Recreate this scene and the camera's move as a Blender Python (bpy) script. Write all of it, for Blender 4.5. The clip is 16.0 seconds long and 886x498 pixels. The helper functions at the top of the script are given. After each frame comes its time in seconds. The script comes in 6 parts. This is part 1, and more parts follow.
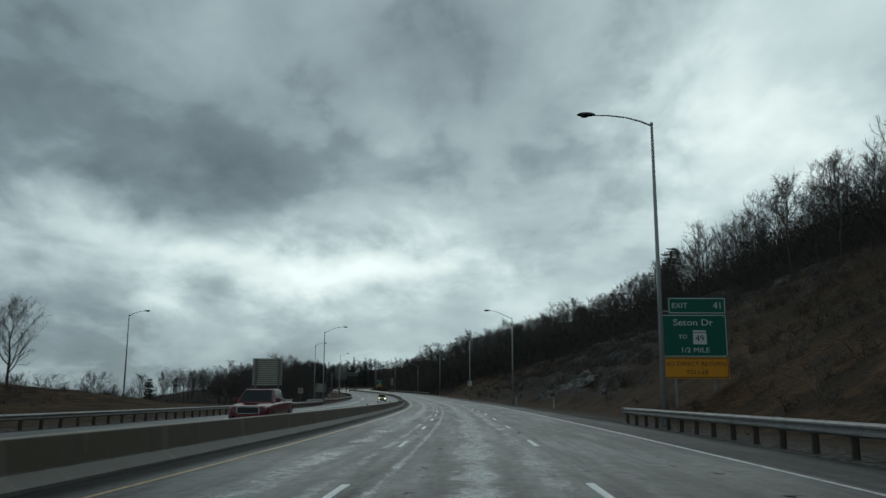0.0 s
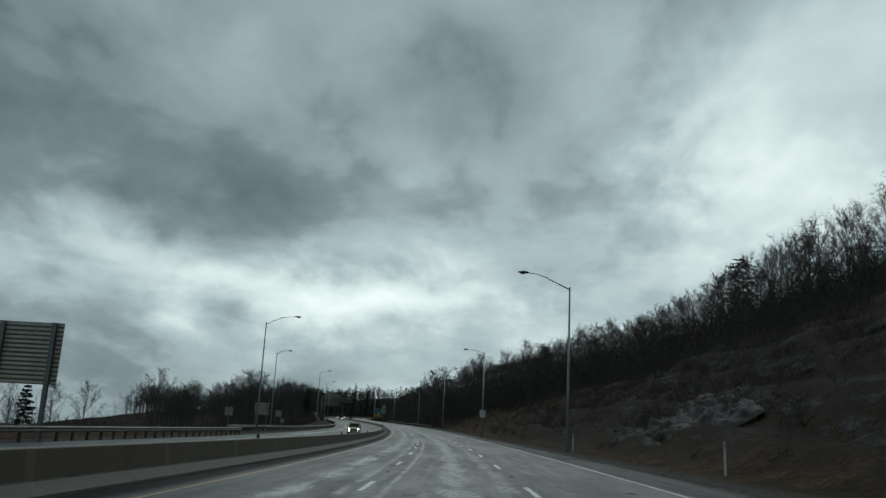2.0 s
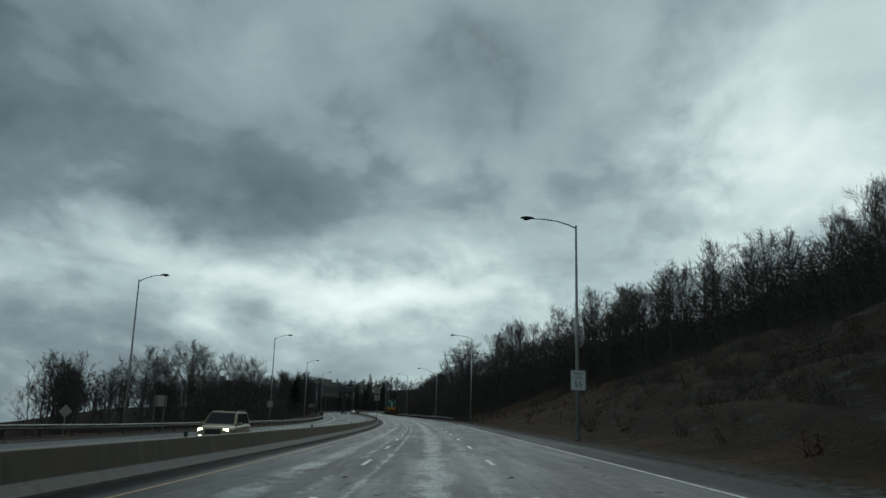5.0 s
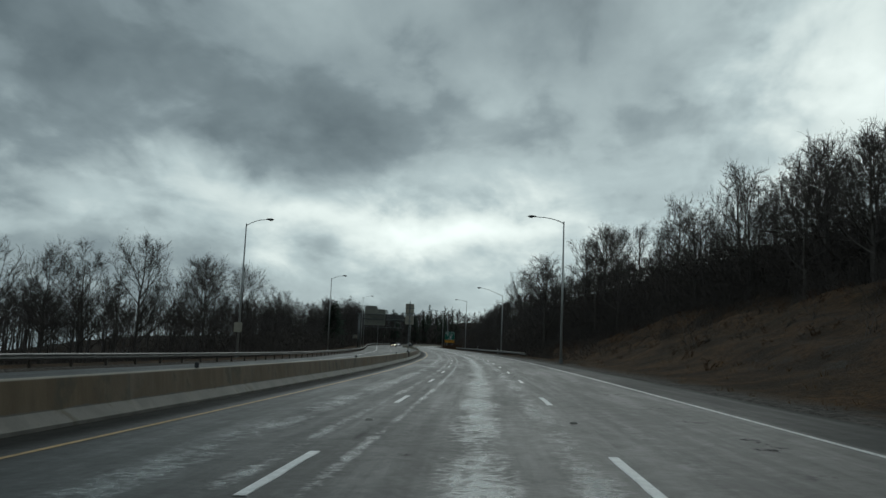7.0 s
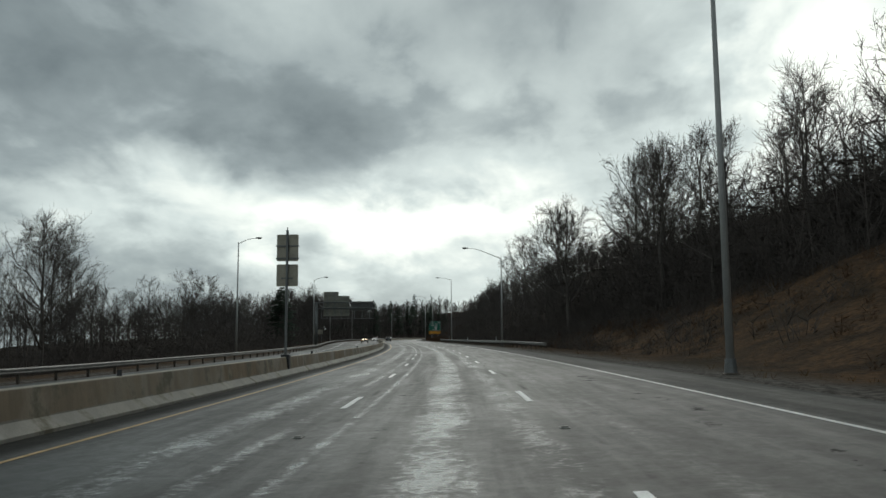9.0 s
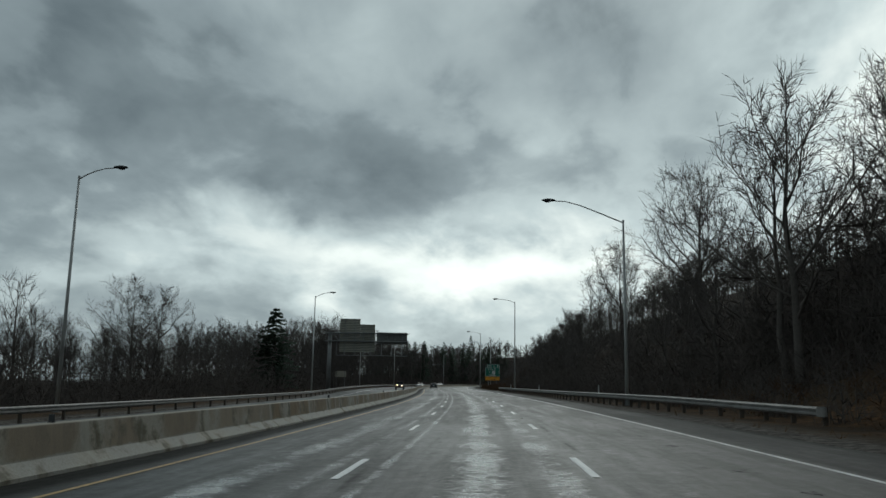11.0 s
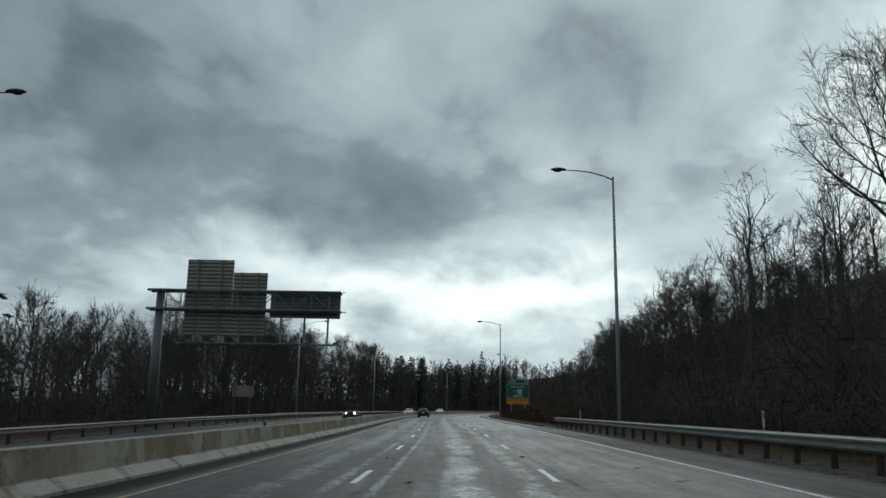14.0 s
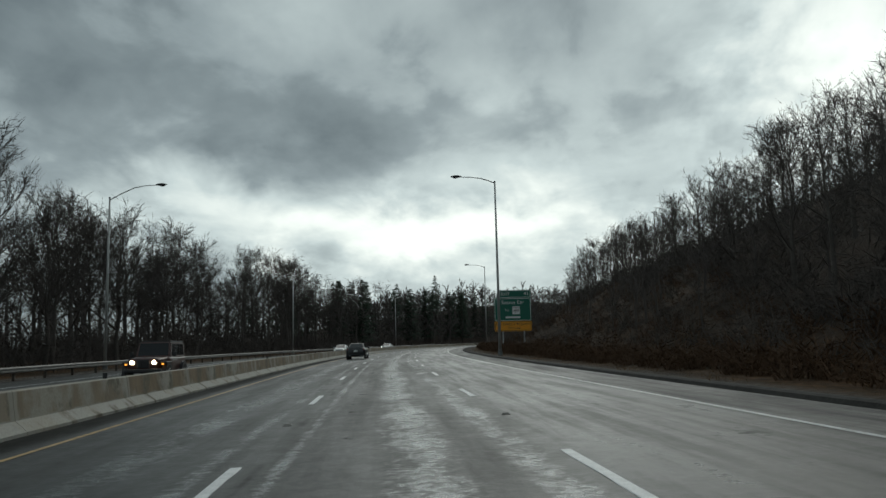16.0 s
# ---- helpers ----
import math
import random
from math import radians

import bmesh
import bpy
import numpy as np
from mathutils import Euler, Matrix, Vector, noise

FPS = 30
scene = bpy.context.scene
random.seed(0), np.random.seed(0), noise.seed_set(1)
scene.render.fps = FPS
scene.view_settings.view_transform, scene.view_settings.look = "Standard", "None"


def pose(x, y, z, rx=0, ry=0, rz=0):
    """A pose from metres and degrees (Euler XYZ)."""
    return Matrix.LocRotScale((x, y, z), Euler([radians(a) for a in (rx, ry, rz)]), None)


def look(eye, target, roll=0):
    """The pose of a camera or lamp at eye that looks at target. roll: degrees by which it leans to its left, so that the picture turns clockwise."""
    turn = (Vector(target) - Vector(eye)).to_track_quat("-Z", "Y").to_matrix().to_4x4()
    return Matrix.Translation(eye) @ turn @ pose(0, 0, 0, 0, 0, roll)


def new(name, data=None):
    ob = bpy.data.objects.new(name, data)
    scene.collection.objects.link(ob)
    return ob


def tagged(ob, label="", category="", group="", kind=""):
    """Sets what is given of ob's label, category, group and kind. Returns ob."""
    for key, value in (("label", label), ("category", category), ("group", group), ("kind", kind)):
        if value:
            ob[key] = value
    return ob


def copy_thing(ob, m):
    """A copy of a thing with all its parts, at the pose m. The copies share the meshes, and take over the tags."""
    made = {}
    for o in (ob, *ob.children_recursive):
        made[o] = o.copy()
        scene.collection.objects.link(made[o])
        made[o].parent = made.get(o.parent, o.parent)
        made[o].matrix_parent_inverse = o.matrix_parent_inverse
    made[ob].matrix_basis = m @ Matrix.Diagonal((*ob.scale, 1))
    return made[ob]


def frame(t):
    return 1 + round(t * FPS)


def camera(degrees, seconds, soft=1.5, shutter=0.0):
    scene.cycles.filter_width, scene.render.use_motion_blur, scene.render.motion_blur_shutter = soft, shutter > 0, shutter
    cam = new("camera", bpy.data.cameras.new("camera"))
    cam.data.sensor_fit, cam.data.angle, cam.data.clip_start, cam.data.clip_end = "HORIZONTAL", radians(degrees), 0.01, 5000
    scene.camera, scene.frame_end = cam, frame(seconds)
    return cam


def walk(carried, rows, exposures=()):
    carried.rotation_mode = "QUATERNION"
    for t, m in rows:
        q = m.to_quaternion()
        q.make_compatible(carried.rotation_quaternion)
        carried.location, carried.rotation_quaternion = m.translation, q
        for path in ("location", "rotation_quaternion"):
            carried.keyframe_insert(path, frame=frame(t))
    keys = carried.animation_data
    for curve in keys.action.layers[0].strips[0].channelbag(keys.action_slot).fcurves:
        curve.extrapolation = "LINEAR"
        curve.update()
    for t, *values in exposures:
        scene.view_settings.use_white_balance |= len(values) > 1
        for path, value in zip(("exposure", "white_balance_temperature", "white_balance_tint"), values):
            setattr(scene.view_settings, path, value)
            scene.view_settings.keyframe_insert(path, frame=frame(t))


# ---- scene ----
cam = camera(58.67, 16.0)
PATH = [
    (0.0, pose(-0.04, -0.00, 1.274, 100.00, -0.09, 2.71)),
    (0.5, pose(-0.11, 13.40, 1.107, 97.62, 0.23, 4.53)),
    (1.0, pose(-0.36, 26.77, 0.950, 94.58, -0.57, 5.46)),
    (1.5, pose(-0.78, 40.11, 0.802, 96.47, -1.51, 4.95)),
    (2.0, pose(-1.26, 53.42, 0.664, 102.40, -2.85, 3.33)),
    (2.5, pose(-1.77, 66.71, 0.536, 102.41, -2.88, 2.59)),
    (3.0, pose(-2.38, 79.96, 0.419, 101.75, -2.34, 2.28)),
    (3.5, pose(-3.11, 93.18, 0.310, 101.37, -1.82, 2.09)),
    (4.0, pose(-4.01, 106.37, 0.211, 101.81, -1.94, 3.56)),
    (4.5, pose(-5.05, 119.52, 0.120, 101.91, -1.81, 4.21)),
    (5.0, pose(-6.23, 132.63, 0.040, 101.89, -1.49, 5.16)),
    (5.5, pose(-7.52, 145.70, -0.029, 101.68, -1.14, 6.22)),
    (6.0, pose(-8.88, 158.75, -0.086, 101.22, -0.95, 7.21)),
    (6.5, pose(-10.28, 171.76, -0.131, 100.42, -1.09, 7.93)),
    (7.0, pose(-11.64, 184.76, -0.163, 97.12, -2.36, 9.78)),
    (7.5, pose(-13.13, 197.72, -0.185, 94.23, -4.65, 9.90)),
    (8.0, pose(-14.66, 210.64, -0.195, 89.97, -1.98, 10.28)),
    (8.5, pose(-16.26, 223.58, -0.194, 91.32, -0.61, 8.94)),
    (9.0, pose(-17.98, 236.57, -0.182, 96.59, 0.44, 9.17)),
    (9.5, pose(-19.93, 249.59, -0.165, 97.40, -0.75, 10.07)),
    (10.0, pose(-21.94, 262.66, -0.142, 97.94, -0.97, 10.75)),
    (10.5, pose(-24.06, 275.78, -0.114, 98.88, -1.01, 12.00)),
    (11.0, pose(-26.30, 288.94, -0.081, 99.93, -0.94, 13.46)),
    (11.5, pose(-28.69, 302.14, -0.045, 100.81, -0.86, 14.74)),
    (12.0, pose(-31.24, 315.37, -0.005, 101.25, -0.85, 15.46)),
    (12.5, pose(-34.01, 328.66, 0.038, 101.65, -1.02, 16.46)),
    (13.0, pose(-36.81, 342.10, 0.089, 102.43, -0.38, 16.06)),
    (13.5, pose(-39.86, 355.62, 0.142, 102.74, -0.24, 15.24)),
    (14.0, pose(-43.14, 369.24, 0.196, 101.78, -0.88, 14.16)),
    (14.5, pose(-46.47, 382.99, 0.256, 99.65, -0.51, 13.48)),
    (15.0, pose(-49.96, 396.85, 0.320, 99.24, 0.19, 12.26)),
    (15.5, pose(-53.52, 410.84, 0.387, 98.79, 1.15, 11.32)),
    (16.0, pose(-57.16, 424.96, 0.459, 97.06, 1.36, 10.47)),
]
EXPOSURES = [(0.0, -0.2, 6050, 0.0), (0.9, -0.17, 6050, 0.0), (1.5, 0.05, 6400, 3.0), (2.1, -0.28, 6050, 0.0), (4.2, -0.31, 6000, -1.0), (6.4, -0.25, 6100, -1.0), (7.4, -0.1, 6350, 5.0), (8.05, -0.02, 6500, 6.0), (8.4, 0.6, 6900, 7.5), (8.6, 0.6, 6900, 7.5), (9.0, 0.3, 6750, 6.5), (9.4, 0.0, 6600, 5.0), (9.7, 0.0, 6550, 5.0), (12.0, 0.1, 6300, 4.0),
             (14.0, 0.12, 6250, 5.0), (16.0, 0.12, 6550, 5.0)]
walk(cam, PATH, EXPOSURES)

# ---------------------------------------------------------------- world and sun
def world_sky():
    w = bpy.data.worlds.new("overcast_sky")
    scene.world = w
    w.use_nodes = True
    nt = w.node_tree
    nt.nodes.clear()
    N, L = nt.nodes, nt.links

    def put(kind, **vals):
        n = N.new(kind)
        for k, v in vals.items():
            n.inputs[k].default_value = v
        return n

    def m(op, a, b=None, c=None):
        n = N.new("ShaderNodeMath")
        n.operation = op
        for i, q in enumerate((a, b, c)):
            if q is None:
                continue
            if isinstance(q, (int, float)):
                n.inputs[i].default_value = q
            else:
                L.new(q, n.inputs[i])
        return n.outputs[0]

    co = N.new("ShaderNodeTexCoord").outputs["Generated"]
    sep = N.new("ShaderNodeSeparateXYZ")
    L.new(co, sep.inputs[0])
    x, y, z = sep.outputs
    az = m("MULTIPLY", m("ARCTAN2", m("MULTIPLY", x, -1.0), y), 57.29578)
    el = m("MULTIPLY", m("ARCSINE", z), 57.29578)
    zz = m("ADD", m("ABSOLUTE", z), 0.42)
    flat = N.new("ShaderNodeCombineXYZ")
    L.new(m("DIVIDE", x, zz), flat.inputs[0])
    L.new(m("DIVIDE", y, zz), flat.inputs[1])
    flat.inputs[2].default_value = 3.7

    def cloud(scale, detail, rough, dist, off, stretch=(1.0, 0.8, 1.0)):
        mp = N.new("ShaderNodeMapping")
        mp.inputs["Location"].default_value = off
        mp.inputs["Rotation"].default_value = (0, 0, 0.25)
        mp.inputs["Scale"].default_value = stretch
        L.new(flat.outputs[0], mp.inputs["Vector"])
        n = put("ShaderNodeTexNoise", Scale=scale, Detail=detail, Roughness=rough, Distortion=dist)
        L.new(mp.outputs[0], n.inputs["Vector"])
        return n.outputs["Fac"]

    big = cloud(1.5, 3.0, 0.45, 0.3, (0.3, 1.1, 0.0), (1.0, 0.7, 1.0))
    mid = cloud(3.4, 6.0, 0.52, 0.2, (4.0, 2.0, 0.0), (1.0, 0.85, 1.0))
    fine = cloud(9.0, 5.0, 0.5, 0.4, (1.0, 7.0, 0.0), (1.0, 0.9, 1.0))
    bend_a = cloud(4.2, 5.0, 0.55, 0.3, (7.0, 3.0, 0.0), (1.0, 0.7, 1.0))
    bend_e = cloud(4.2, 5.0, 0.55, 0.3, (2.0, 9.0, 0.0), (1.0, 0.7, 1.0))
    # ragged outlines for the large masses
    azw = m("ADD", az, m("MULTIPLY", m("SUBTRACT", bend_a, 0.5), 22.0))
    elw = m("ADD", el, m("MULTIPLY", m("SUBTRACT", bend_e, 0.5), 11.0))

    def blob(a, e, sa, se, amp):
        da = m("DIVIDE", m("SUBTRACT", azw, a), sa)
        de = m("DIVIDE", m("SUBTRACT", elw, e), se)
        g = m("EXPONENT", m("MULTIPLY", m("ADD", m("MULTIPLY", da, da), m("MULTIPLY", de, de)), -1.0))
        return m("MULTIPLY", g, amp)

    v = m("ADD", 0.51, m("MULTIPLY", m("SUBTRACT", big, 0.5), 0.5))
    # heavier cloud overhead and behind
    v = m("SUBTRACT", v, m("MULTIPLY", m("MAXIMUM", m("SUBTRACT", el, 24.0), 0.0), 0.004))
    v = m("SUBTRACT", v, m("MULTIPLY", m("MAXIMUM", m("SUBTRACT", 0.55, y), 0.0), 0.03))
    v = m("ADD", v, m("MULTIPLY", m("SUBTRACT", mid, 0.5), 0.38))
    rim = N.new("ShaderNodeMapRange")
    rim.interpolation_type = "SMOOTHSTEP"
    rim.inputs["From Min"].default_value, rim.inputs["From Max"].default_value = 0.45, 0.56
    L.new(m("ADD", mid, m("MULTIPLY", m("SUBTRACT", fine, 0.5), 0.25)), rim.inputs["Value"])
    v = m("ADD", v, m("MULTIPLY", m("SUBTRACT", rim.outputs[0], 0.5), 0.07))
    v = m("ADD", v, m("MULTIPLY", m("SUBTRACT", fine, 0.5), 0.16))
    puff = N.new("ShaderNodeCombineXYZ")
    L.new(m("MULTIPLY", az, 0.15), puff.inputs[0])
    L.new(m("MULTIPLY", el, 0.36), puff.inputs[1])
    puff.inputs[2].default_value = 1.9
    low = put("ShaderNodeTexNoise", Scale=1.0, Detail=6.0, Roughness=0.52, Distortion=0.25)
    L.new(puff.outputs[0], low.inputs["Vector"])
    shape = N.new("ShaderNodeMapRange")
    shape.interpolation_type = "SMOOTHSTEP"
    shape.inputs["From Min"].default_value, shape.inputs["From Max"].default_value = 0.38, 0.62
    L.new(low.outputs["Fac"], shape.inputs["Value"])
    fade = m("EXPONENT", m("MULTIPLY", m("MULTIPLY", m("DIVIDE", m("SUBTRACT", el, 9.0), 6.0), m("DIVIDE", m("SUBTRACT", el, 9.0), 6.0)), -1.0))
    v = m("ADD", v, m("MULTIPLY", m("MULTIPLY", m("SUBTRACT", shape.outputs[0], 0.45), 0.10), fade))
    for b in SKY_BLOBS:
        v = m("ADD", v, blob(*b))
    ramp = N.new("ShaderNodeValToRGB")
    L.new(m("MULTIPLY", v, 0.8), ramp.inputs[0])
    cr = ramp.color_ramp
    cr.elements[0].position, cr.elements[0].color = 0.0, (0.055, 0.072, 0.084, 1)
    cr.elements[1].position, cr.elements[1].color = 1.0, (1.16, 1.2, 1.16, 1)
    for p, c in ((0.176, (0.115, 0.145, 0.163, 1)), (0.36, (0.27, 0.32, 0.345, 1)), (0.576, (0.56, 0.635, 0.65, 1)), (0.78, (0.90, 0.95, 0.925, 1))):
        e = cr.elements.new(p)
        e.color = c
    sky = N.new("ShaderNodeTexSky")
    sky.sky_type = "NISHITA"
    sky.sun_disc = False
    sky.sun_elevation, sky.sun_rotation = radians(SUN_EL), radians(-SUN_AZ)
    bg1 = N.new("ShaderNodeBackground")
    L.new(ramp.outputs[0], bg1.inputs[0])
    bg1.inputs[1].default_value = 1.0
    bg2 = N.new("ShaderNodeBackground")
    L.new(sky.outputs[0], bg2.inputs[0])
    bg2.inputs[1].default_value = 0.05
    mix = N.new("ShaderNodeMixShader")
    mix.inputs[0].default_value = 0.96
    L.new(bg2.outputs[0], mix.inputs[1])
    L.new(bg1.outputs[0], mix.inputs[2])
    out = N.new("ShaderNodeOutputWorld")
    L.new(mix.outputs[0], out.inputs[0])


SUN_AZ, SUN_EL = 0.0, 38.0
# azimuth to the left, elevation, two widths in degrees, strength of the brighter or darker cloud
SKY_BLOBS = [
    (10.0, 8.3, 9.0, 2.6, 0.36),
    (4.0, 9.8, 5.0, 2.4, 0.22),
    (18.0, 7.2, 7.0, 1.9, 0.24),
    (-17.0, 18.5, 7.0, 8.0, 0.56),
    (-28.0, 25.0, 9.0, 8.0, 0.40),
    (28.0, 22.0, 10.0, 5.0, -0.18),
    (24.0, 14.5, 10.0, 2.8, -0.14),
    (17.0, 17.5, 8.0, 3.5, -0.08),
    (1.0, 22.5, 8.0, 5.0, -0.13),
    (5.0, 13.5, 7.0, 2.2, -0.08),
    (9.0, 16.0, 4.0, 3.0, 0.10),
    (29.0, 10.0, 10.0, 2.6, 0.16),
    (46.0, 23.0, 9.0, 8.0, -0.24),
    (14.0, 8.0, 26.0, 6.0, 0.08),
    (-2.0, 3.0, 14.0, 4.0, 0.16),
    (34.0, 1.0, 16.0, 3.0, -0.05),
]
world_sky()
sun = new("sun", bpy.data.lights.new("sun", "SUN"))
sun.data.energy, sun.data.angle, sun.data.color = 0.5, radians(45), (1.0, 0.97, 0.92)
sun.matrix_world = look((0, 0, 100), (100 * math.sin(radians(SUN_AZ)) * math.cos(radians(SUN_EL)), -100 * math.cos(radians(SUN_AZ)) * math.cos(radians(SUN_EL)), 100 - 100 * math.sin(radians(SUN_EL))))

# ---------------------------------------------------------------- plan of the road
SG = np.arange(-420.0, 1700.0, 2.0)
KAP = np.interp(SG, [0, 60, 120, 180, 240, 300, 360, 420, 480, 540, 600, 700, 760, 800],
                [0.70, 0.60, 0.75, 0.24, 0.66, 0.74, 0.56, 0.52, -0.93, -1.9, -2.6, -2.6, -1.0, 0.0]) * 1e-3
GRADE = np.interp(SG, [0, 120, 240, 360, 480, 600, 720], [-0.0128, -0.0065, 0.0014, 0.0041, 0.0056, 0.0069, 0.0063])
I0 = int(np.searchsorted(SG, 0.0))


def cumulate(a):
    c = np.concatenate([[0.0], np.cumsum(a[1:] + a[:-1])])
    return c - c[I0]


THETA = cumulate(KAP) + 0.00352
CX, CY, CZ = cumulate(-np.sin(THETA)), cumulate(np.cos(THETA)), cumulate(GRADE)
THETA_FAR = 0.14


def bank(s):
    return np.interp(s, [60, 230, 400], [0.0112, 0.0317, 0.0216])


def left_drop(s):
    return np.interp(s, [100, 225, 280, 395, 430, 480], [-0.12, -0.2, -0.42, -0.45, -0.15, 0.0])


def xy(s, u):
    s, u = np.asarray(s, float), np.asarray(u, float)
    th = np.interp(s, SG, THETA)
    un = np.clip(u, -150, 150)
    return (np.interp(s, SG, CX) + un * np.cos(th) + (u - un) * math.cos(THETA_FAR),
            np.interp(s, SG, CY) + un * np.sin(th) + (u - un) * math.sin(THETA_FAR))


def plane_z(s, u):
    """height of the paved cross-section"""
    return np.interp(s, SG, CZ) + bank(s) * np.clip(u, -9, 9.5) + np.where(np.asarray(u) < -7.3, left_drop(s), 0.0)


def bumps(x, y):
    return (np.sin(x * 0.11 + 1.3 * np.sin(y * 0.07)) * np.sin(y * 0.093 + 0.8 * np.sin(x * 0.05))
            + 0.45 * np.sin(x * 0.31 + 2.0) * np.sin(y * 0.27 + 1.0) + 0.25 * np.sin(x * 0.71 + y * 0.33) * np.sin(y * 0.63 - x * 0.21))


def ground_z(s, u):
    s, u = np.asarray(s, float), np.asarray(u, float)
    x, y = xy(s, u)
    z = plane_z(s, u)
    k = np.interp(s, HILL_S, HILL_K)
    foot = np.interp(s, HILL_S, HILL_FOOT)
    top = np.interp(s, HILL_S, HILL_TOP)
    d = np.maximum(u - foot, 0.0)
    rise = k * d * d / (d + 3.0)
    rise = top * (1 - np.exp(-rise / top * 1.0)) * 1.0
    z = z + np.where(u > 7.4, rise + bumps(x, y) * np.clip(d / 14.0, 0, 1) * 0.9 - 0.06, 0)
    # land beyond the far carriageway
    dl = np.maximum(-u - 24.0, 0.0)
    lk = np.interp(s, [-100, 60, 110, 170, 300, 400, 560, 700, 900], [0.0, 0.0, 0.0, -0.16, -0.16, -0.02, 0.05, 0.06, 0.03])
    left = lk * dl * 40.0 / (dl + 40.0) * np.where(lk > 0, 1.6, 1.0)
    left = left + 3.4 * np.exp(-((s - 105) / 38.0) ** 2 - ((u + 66) / 22.0) ** 2)
    left = left - 26.0 * np.clip((dl - 58.0) / 200.0, 0, 1) * np.interp(s, [-400, 360, 450], [1.0, 1.0, 0.0])
    left = np.where(left > 0, left * np.exp(-np.maximum(dl - 45.0, 0.0) / 35.0), left) - 22.0 * np.clip((dl - 75.0) / 130.0, 0, 1)
    left = left - 34.0 * np.clip((-u - 150.0) / 220.0, 0, 1) ** 0.7
    z = z + np.where(u < -22.0, left + bumps(x, y) * np.clip(dl / 20.0, 0, 1) * 0.6, 0)
    # hills far ahead
    far = np.clip((s - 610.0) / 230.0, 0, 1) * np.clip((np.abs(u) - 24) / 40, 0, 1)
    z = z + far * far * (3 - 2 * far) * (24.0 + 4 * np.sin(x * 0.012)) * np.exp(-np.maximum(-u - 60.0, 0) / 90.0)
    return z


HILL_S = [-200, 40, 100, 160, 210, 250, 300, 420, 500, 600, 800]
HILL_K = [0.62, 0.66, 0.66, 0.56, 0.50, 0.42, 0.50, 0.55, 0.52, 0.58, 0.50]
HILL_FOOT = [10.5, 10.5, 10.0, 10.0, 10.0, 10.5, 11.5, 11.0, 10.5, 11.0, 12.0]
HILL_TOP = [90, 90, 90, 80, 75, 70, 60, 60, 60, 55, 50]
TREELINE_S = [0, 160, 210, 250, 275, 305, 340, 400, 440, 465, 500, 600, 800]
TREELINE_U = [36, 35, 34, 30, 27, 19, 14.5, 12.5, 13, 18, 28, 26, 20]


def at(s, u, z=0.0):
    """a point z metres over the paved cross-section"""
    x, y = xy(s, u)
    return Vector((float(x), float(y), float(plane_z(s, u)) + z))


def on_ground(s, u, z=0.0):
    x, y = xy(s, u)
    return Vector((float(x), float(y), float(ground_z(s, u)) + z))


def heading(s):
    return float(np.interp(s, SG, THETA))


def frame_at(s, u, z=0.0, turn=0.0):
    """pose with y along the road, x to its right side"""
    return Matrix.Translation(at(s, u, z)) @ Matrix.Rotation(heading(s) + turn, 4, "Z")


# ---------------------------------------------------------------- materials
def material(name, base, rough=0.6, metal=0.0, spread=0.25, scale=6.0, bump=0.0, fine=60.0, spec=0.5, per_object=0.0):
    """painted, metal or plain surface with variation at two scales"""
    mt = bpy.data.materials.new(name)
    mt.use_nodes = True
    nt = mt.node_tree
    N, L = nt.nodes, nt.links
    b = N["Principled BSDF"]
    co = N.new("ShaderNodeTexCoord").outputs["Object"]
    n1 = N.new("ShaderNodeTexNoise")
    n1.inputs["Scale"].default_value, n1.inputs["Detail"].default_value, n1.inputs["Roughness"].default_value = scale, 6, 0.6
    n2 = N.new("ShaderNodeTexNoise")
    n2.inputs["Scale"].default_value, n2.inputs["Detail"].default_value = fine, 3
    L.new(co, n1.inputs["Vector"])
    L.new(co, n2.inputs["Vector"])
    mix = N.new("ShaderNodeMath")
    mix.operation = "MULTIPLY_ADD"
    L.new(n2.outputs["Fac"], mix.inputs[0])
    mix.inputs[1].default_value = 0.4
    sc = N.new("ShaderNodeMath")
    sc.operation = "MULTIPLY"
    sc.inputs[1].default_value = 0.6
    L.new(n1.outputs["Fac"], sc.inputs[0])
    L.new(sc.outputs[0], mix.inputs[2])
    val = mix.outputs[0]
    if per_object:
        oi = N.new("ShaderNodeObjectInfo")
        po = N.new("ShaderNodeMath")
        po.operation = "MULTIPLY_ADD"
        L.new(oi.outputs["Random"], po.inputs[0])
        po.inputs[1].default_value = per_object
        L.new(val, po.inputs[2])
        val = po.outputs[0]
    ramp = N.new("ShaderNodeValToRGB")
    lo = tuple(c * (1 - spread) for c in base) + (1,)
    hi = tuple(min(c * (1 + spread), 1) for c in base) + (1,)
    ramp.color_ramp.elements[0].position, ramp.color_ramp.elements[0].color = 0.3, lo
    ramp.color_ramp.elements[1].position, ramp.color_ramp.elements[1].color = 0.7 + per_object, hi
    L.new(val, ramp.inputs[0])
    L.new(ramp.outputs[0], b.inputs["Base Color"])
    b.inputs["Roughness"].default_value, b.inputs["Metallic"].default_value = rough, metal
    b.inputs["Specular IOR Level"].default_value = spec
    if bump:
        bp = N.new("ShaderNodeBump")
        bp.inputs["Strength"].default_value, bp.inputs["Distance"].default_value = 0.6, bump
        L.new(mix.outputs[0], bp.inputs["Height"])
        L.new(bp.outputs[0], b.inputs["Normal"])
    return mt


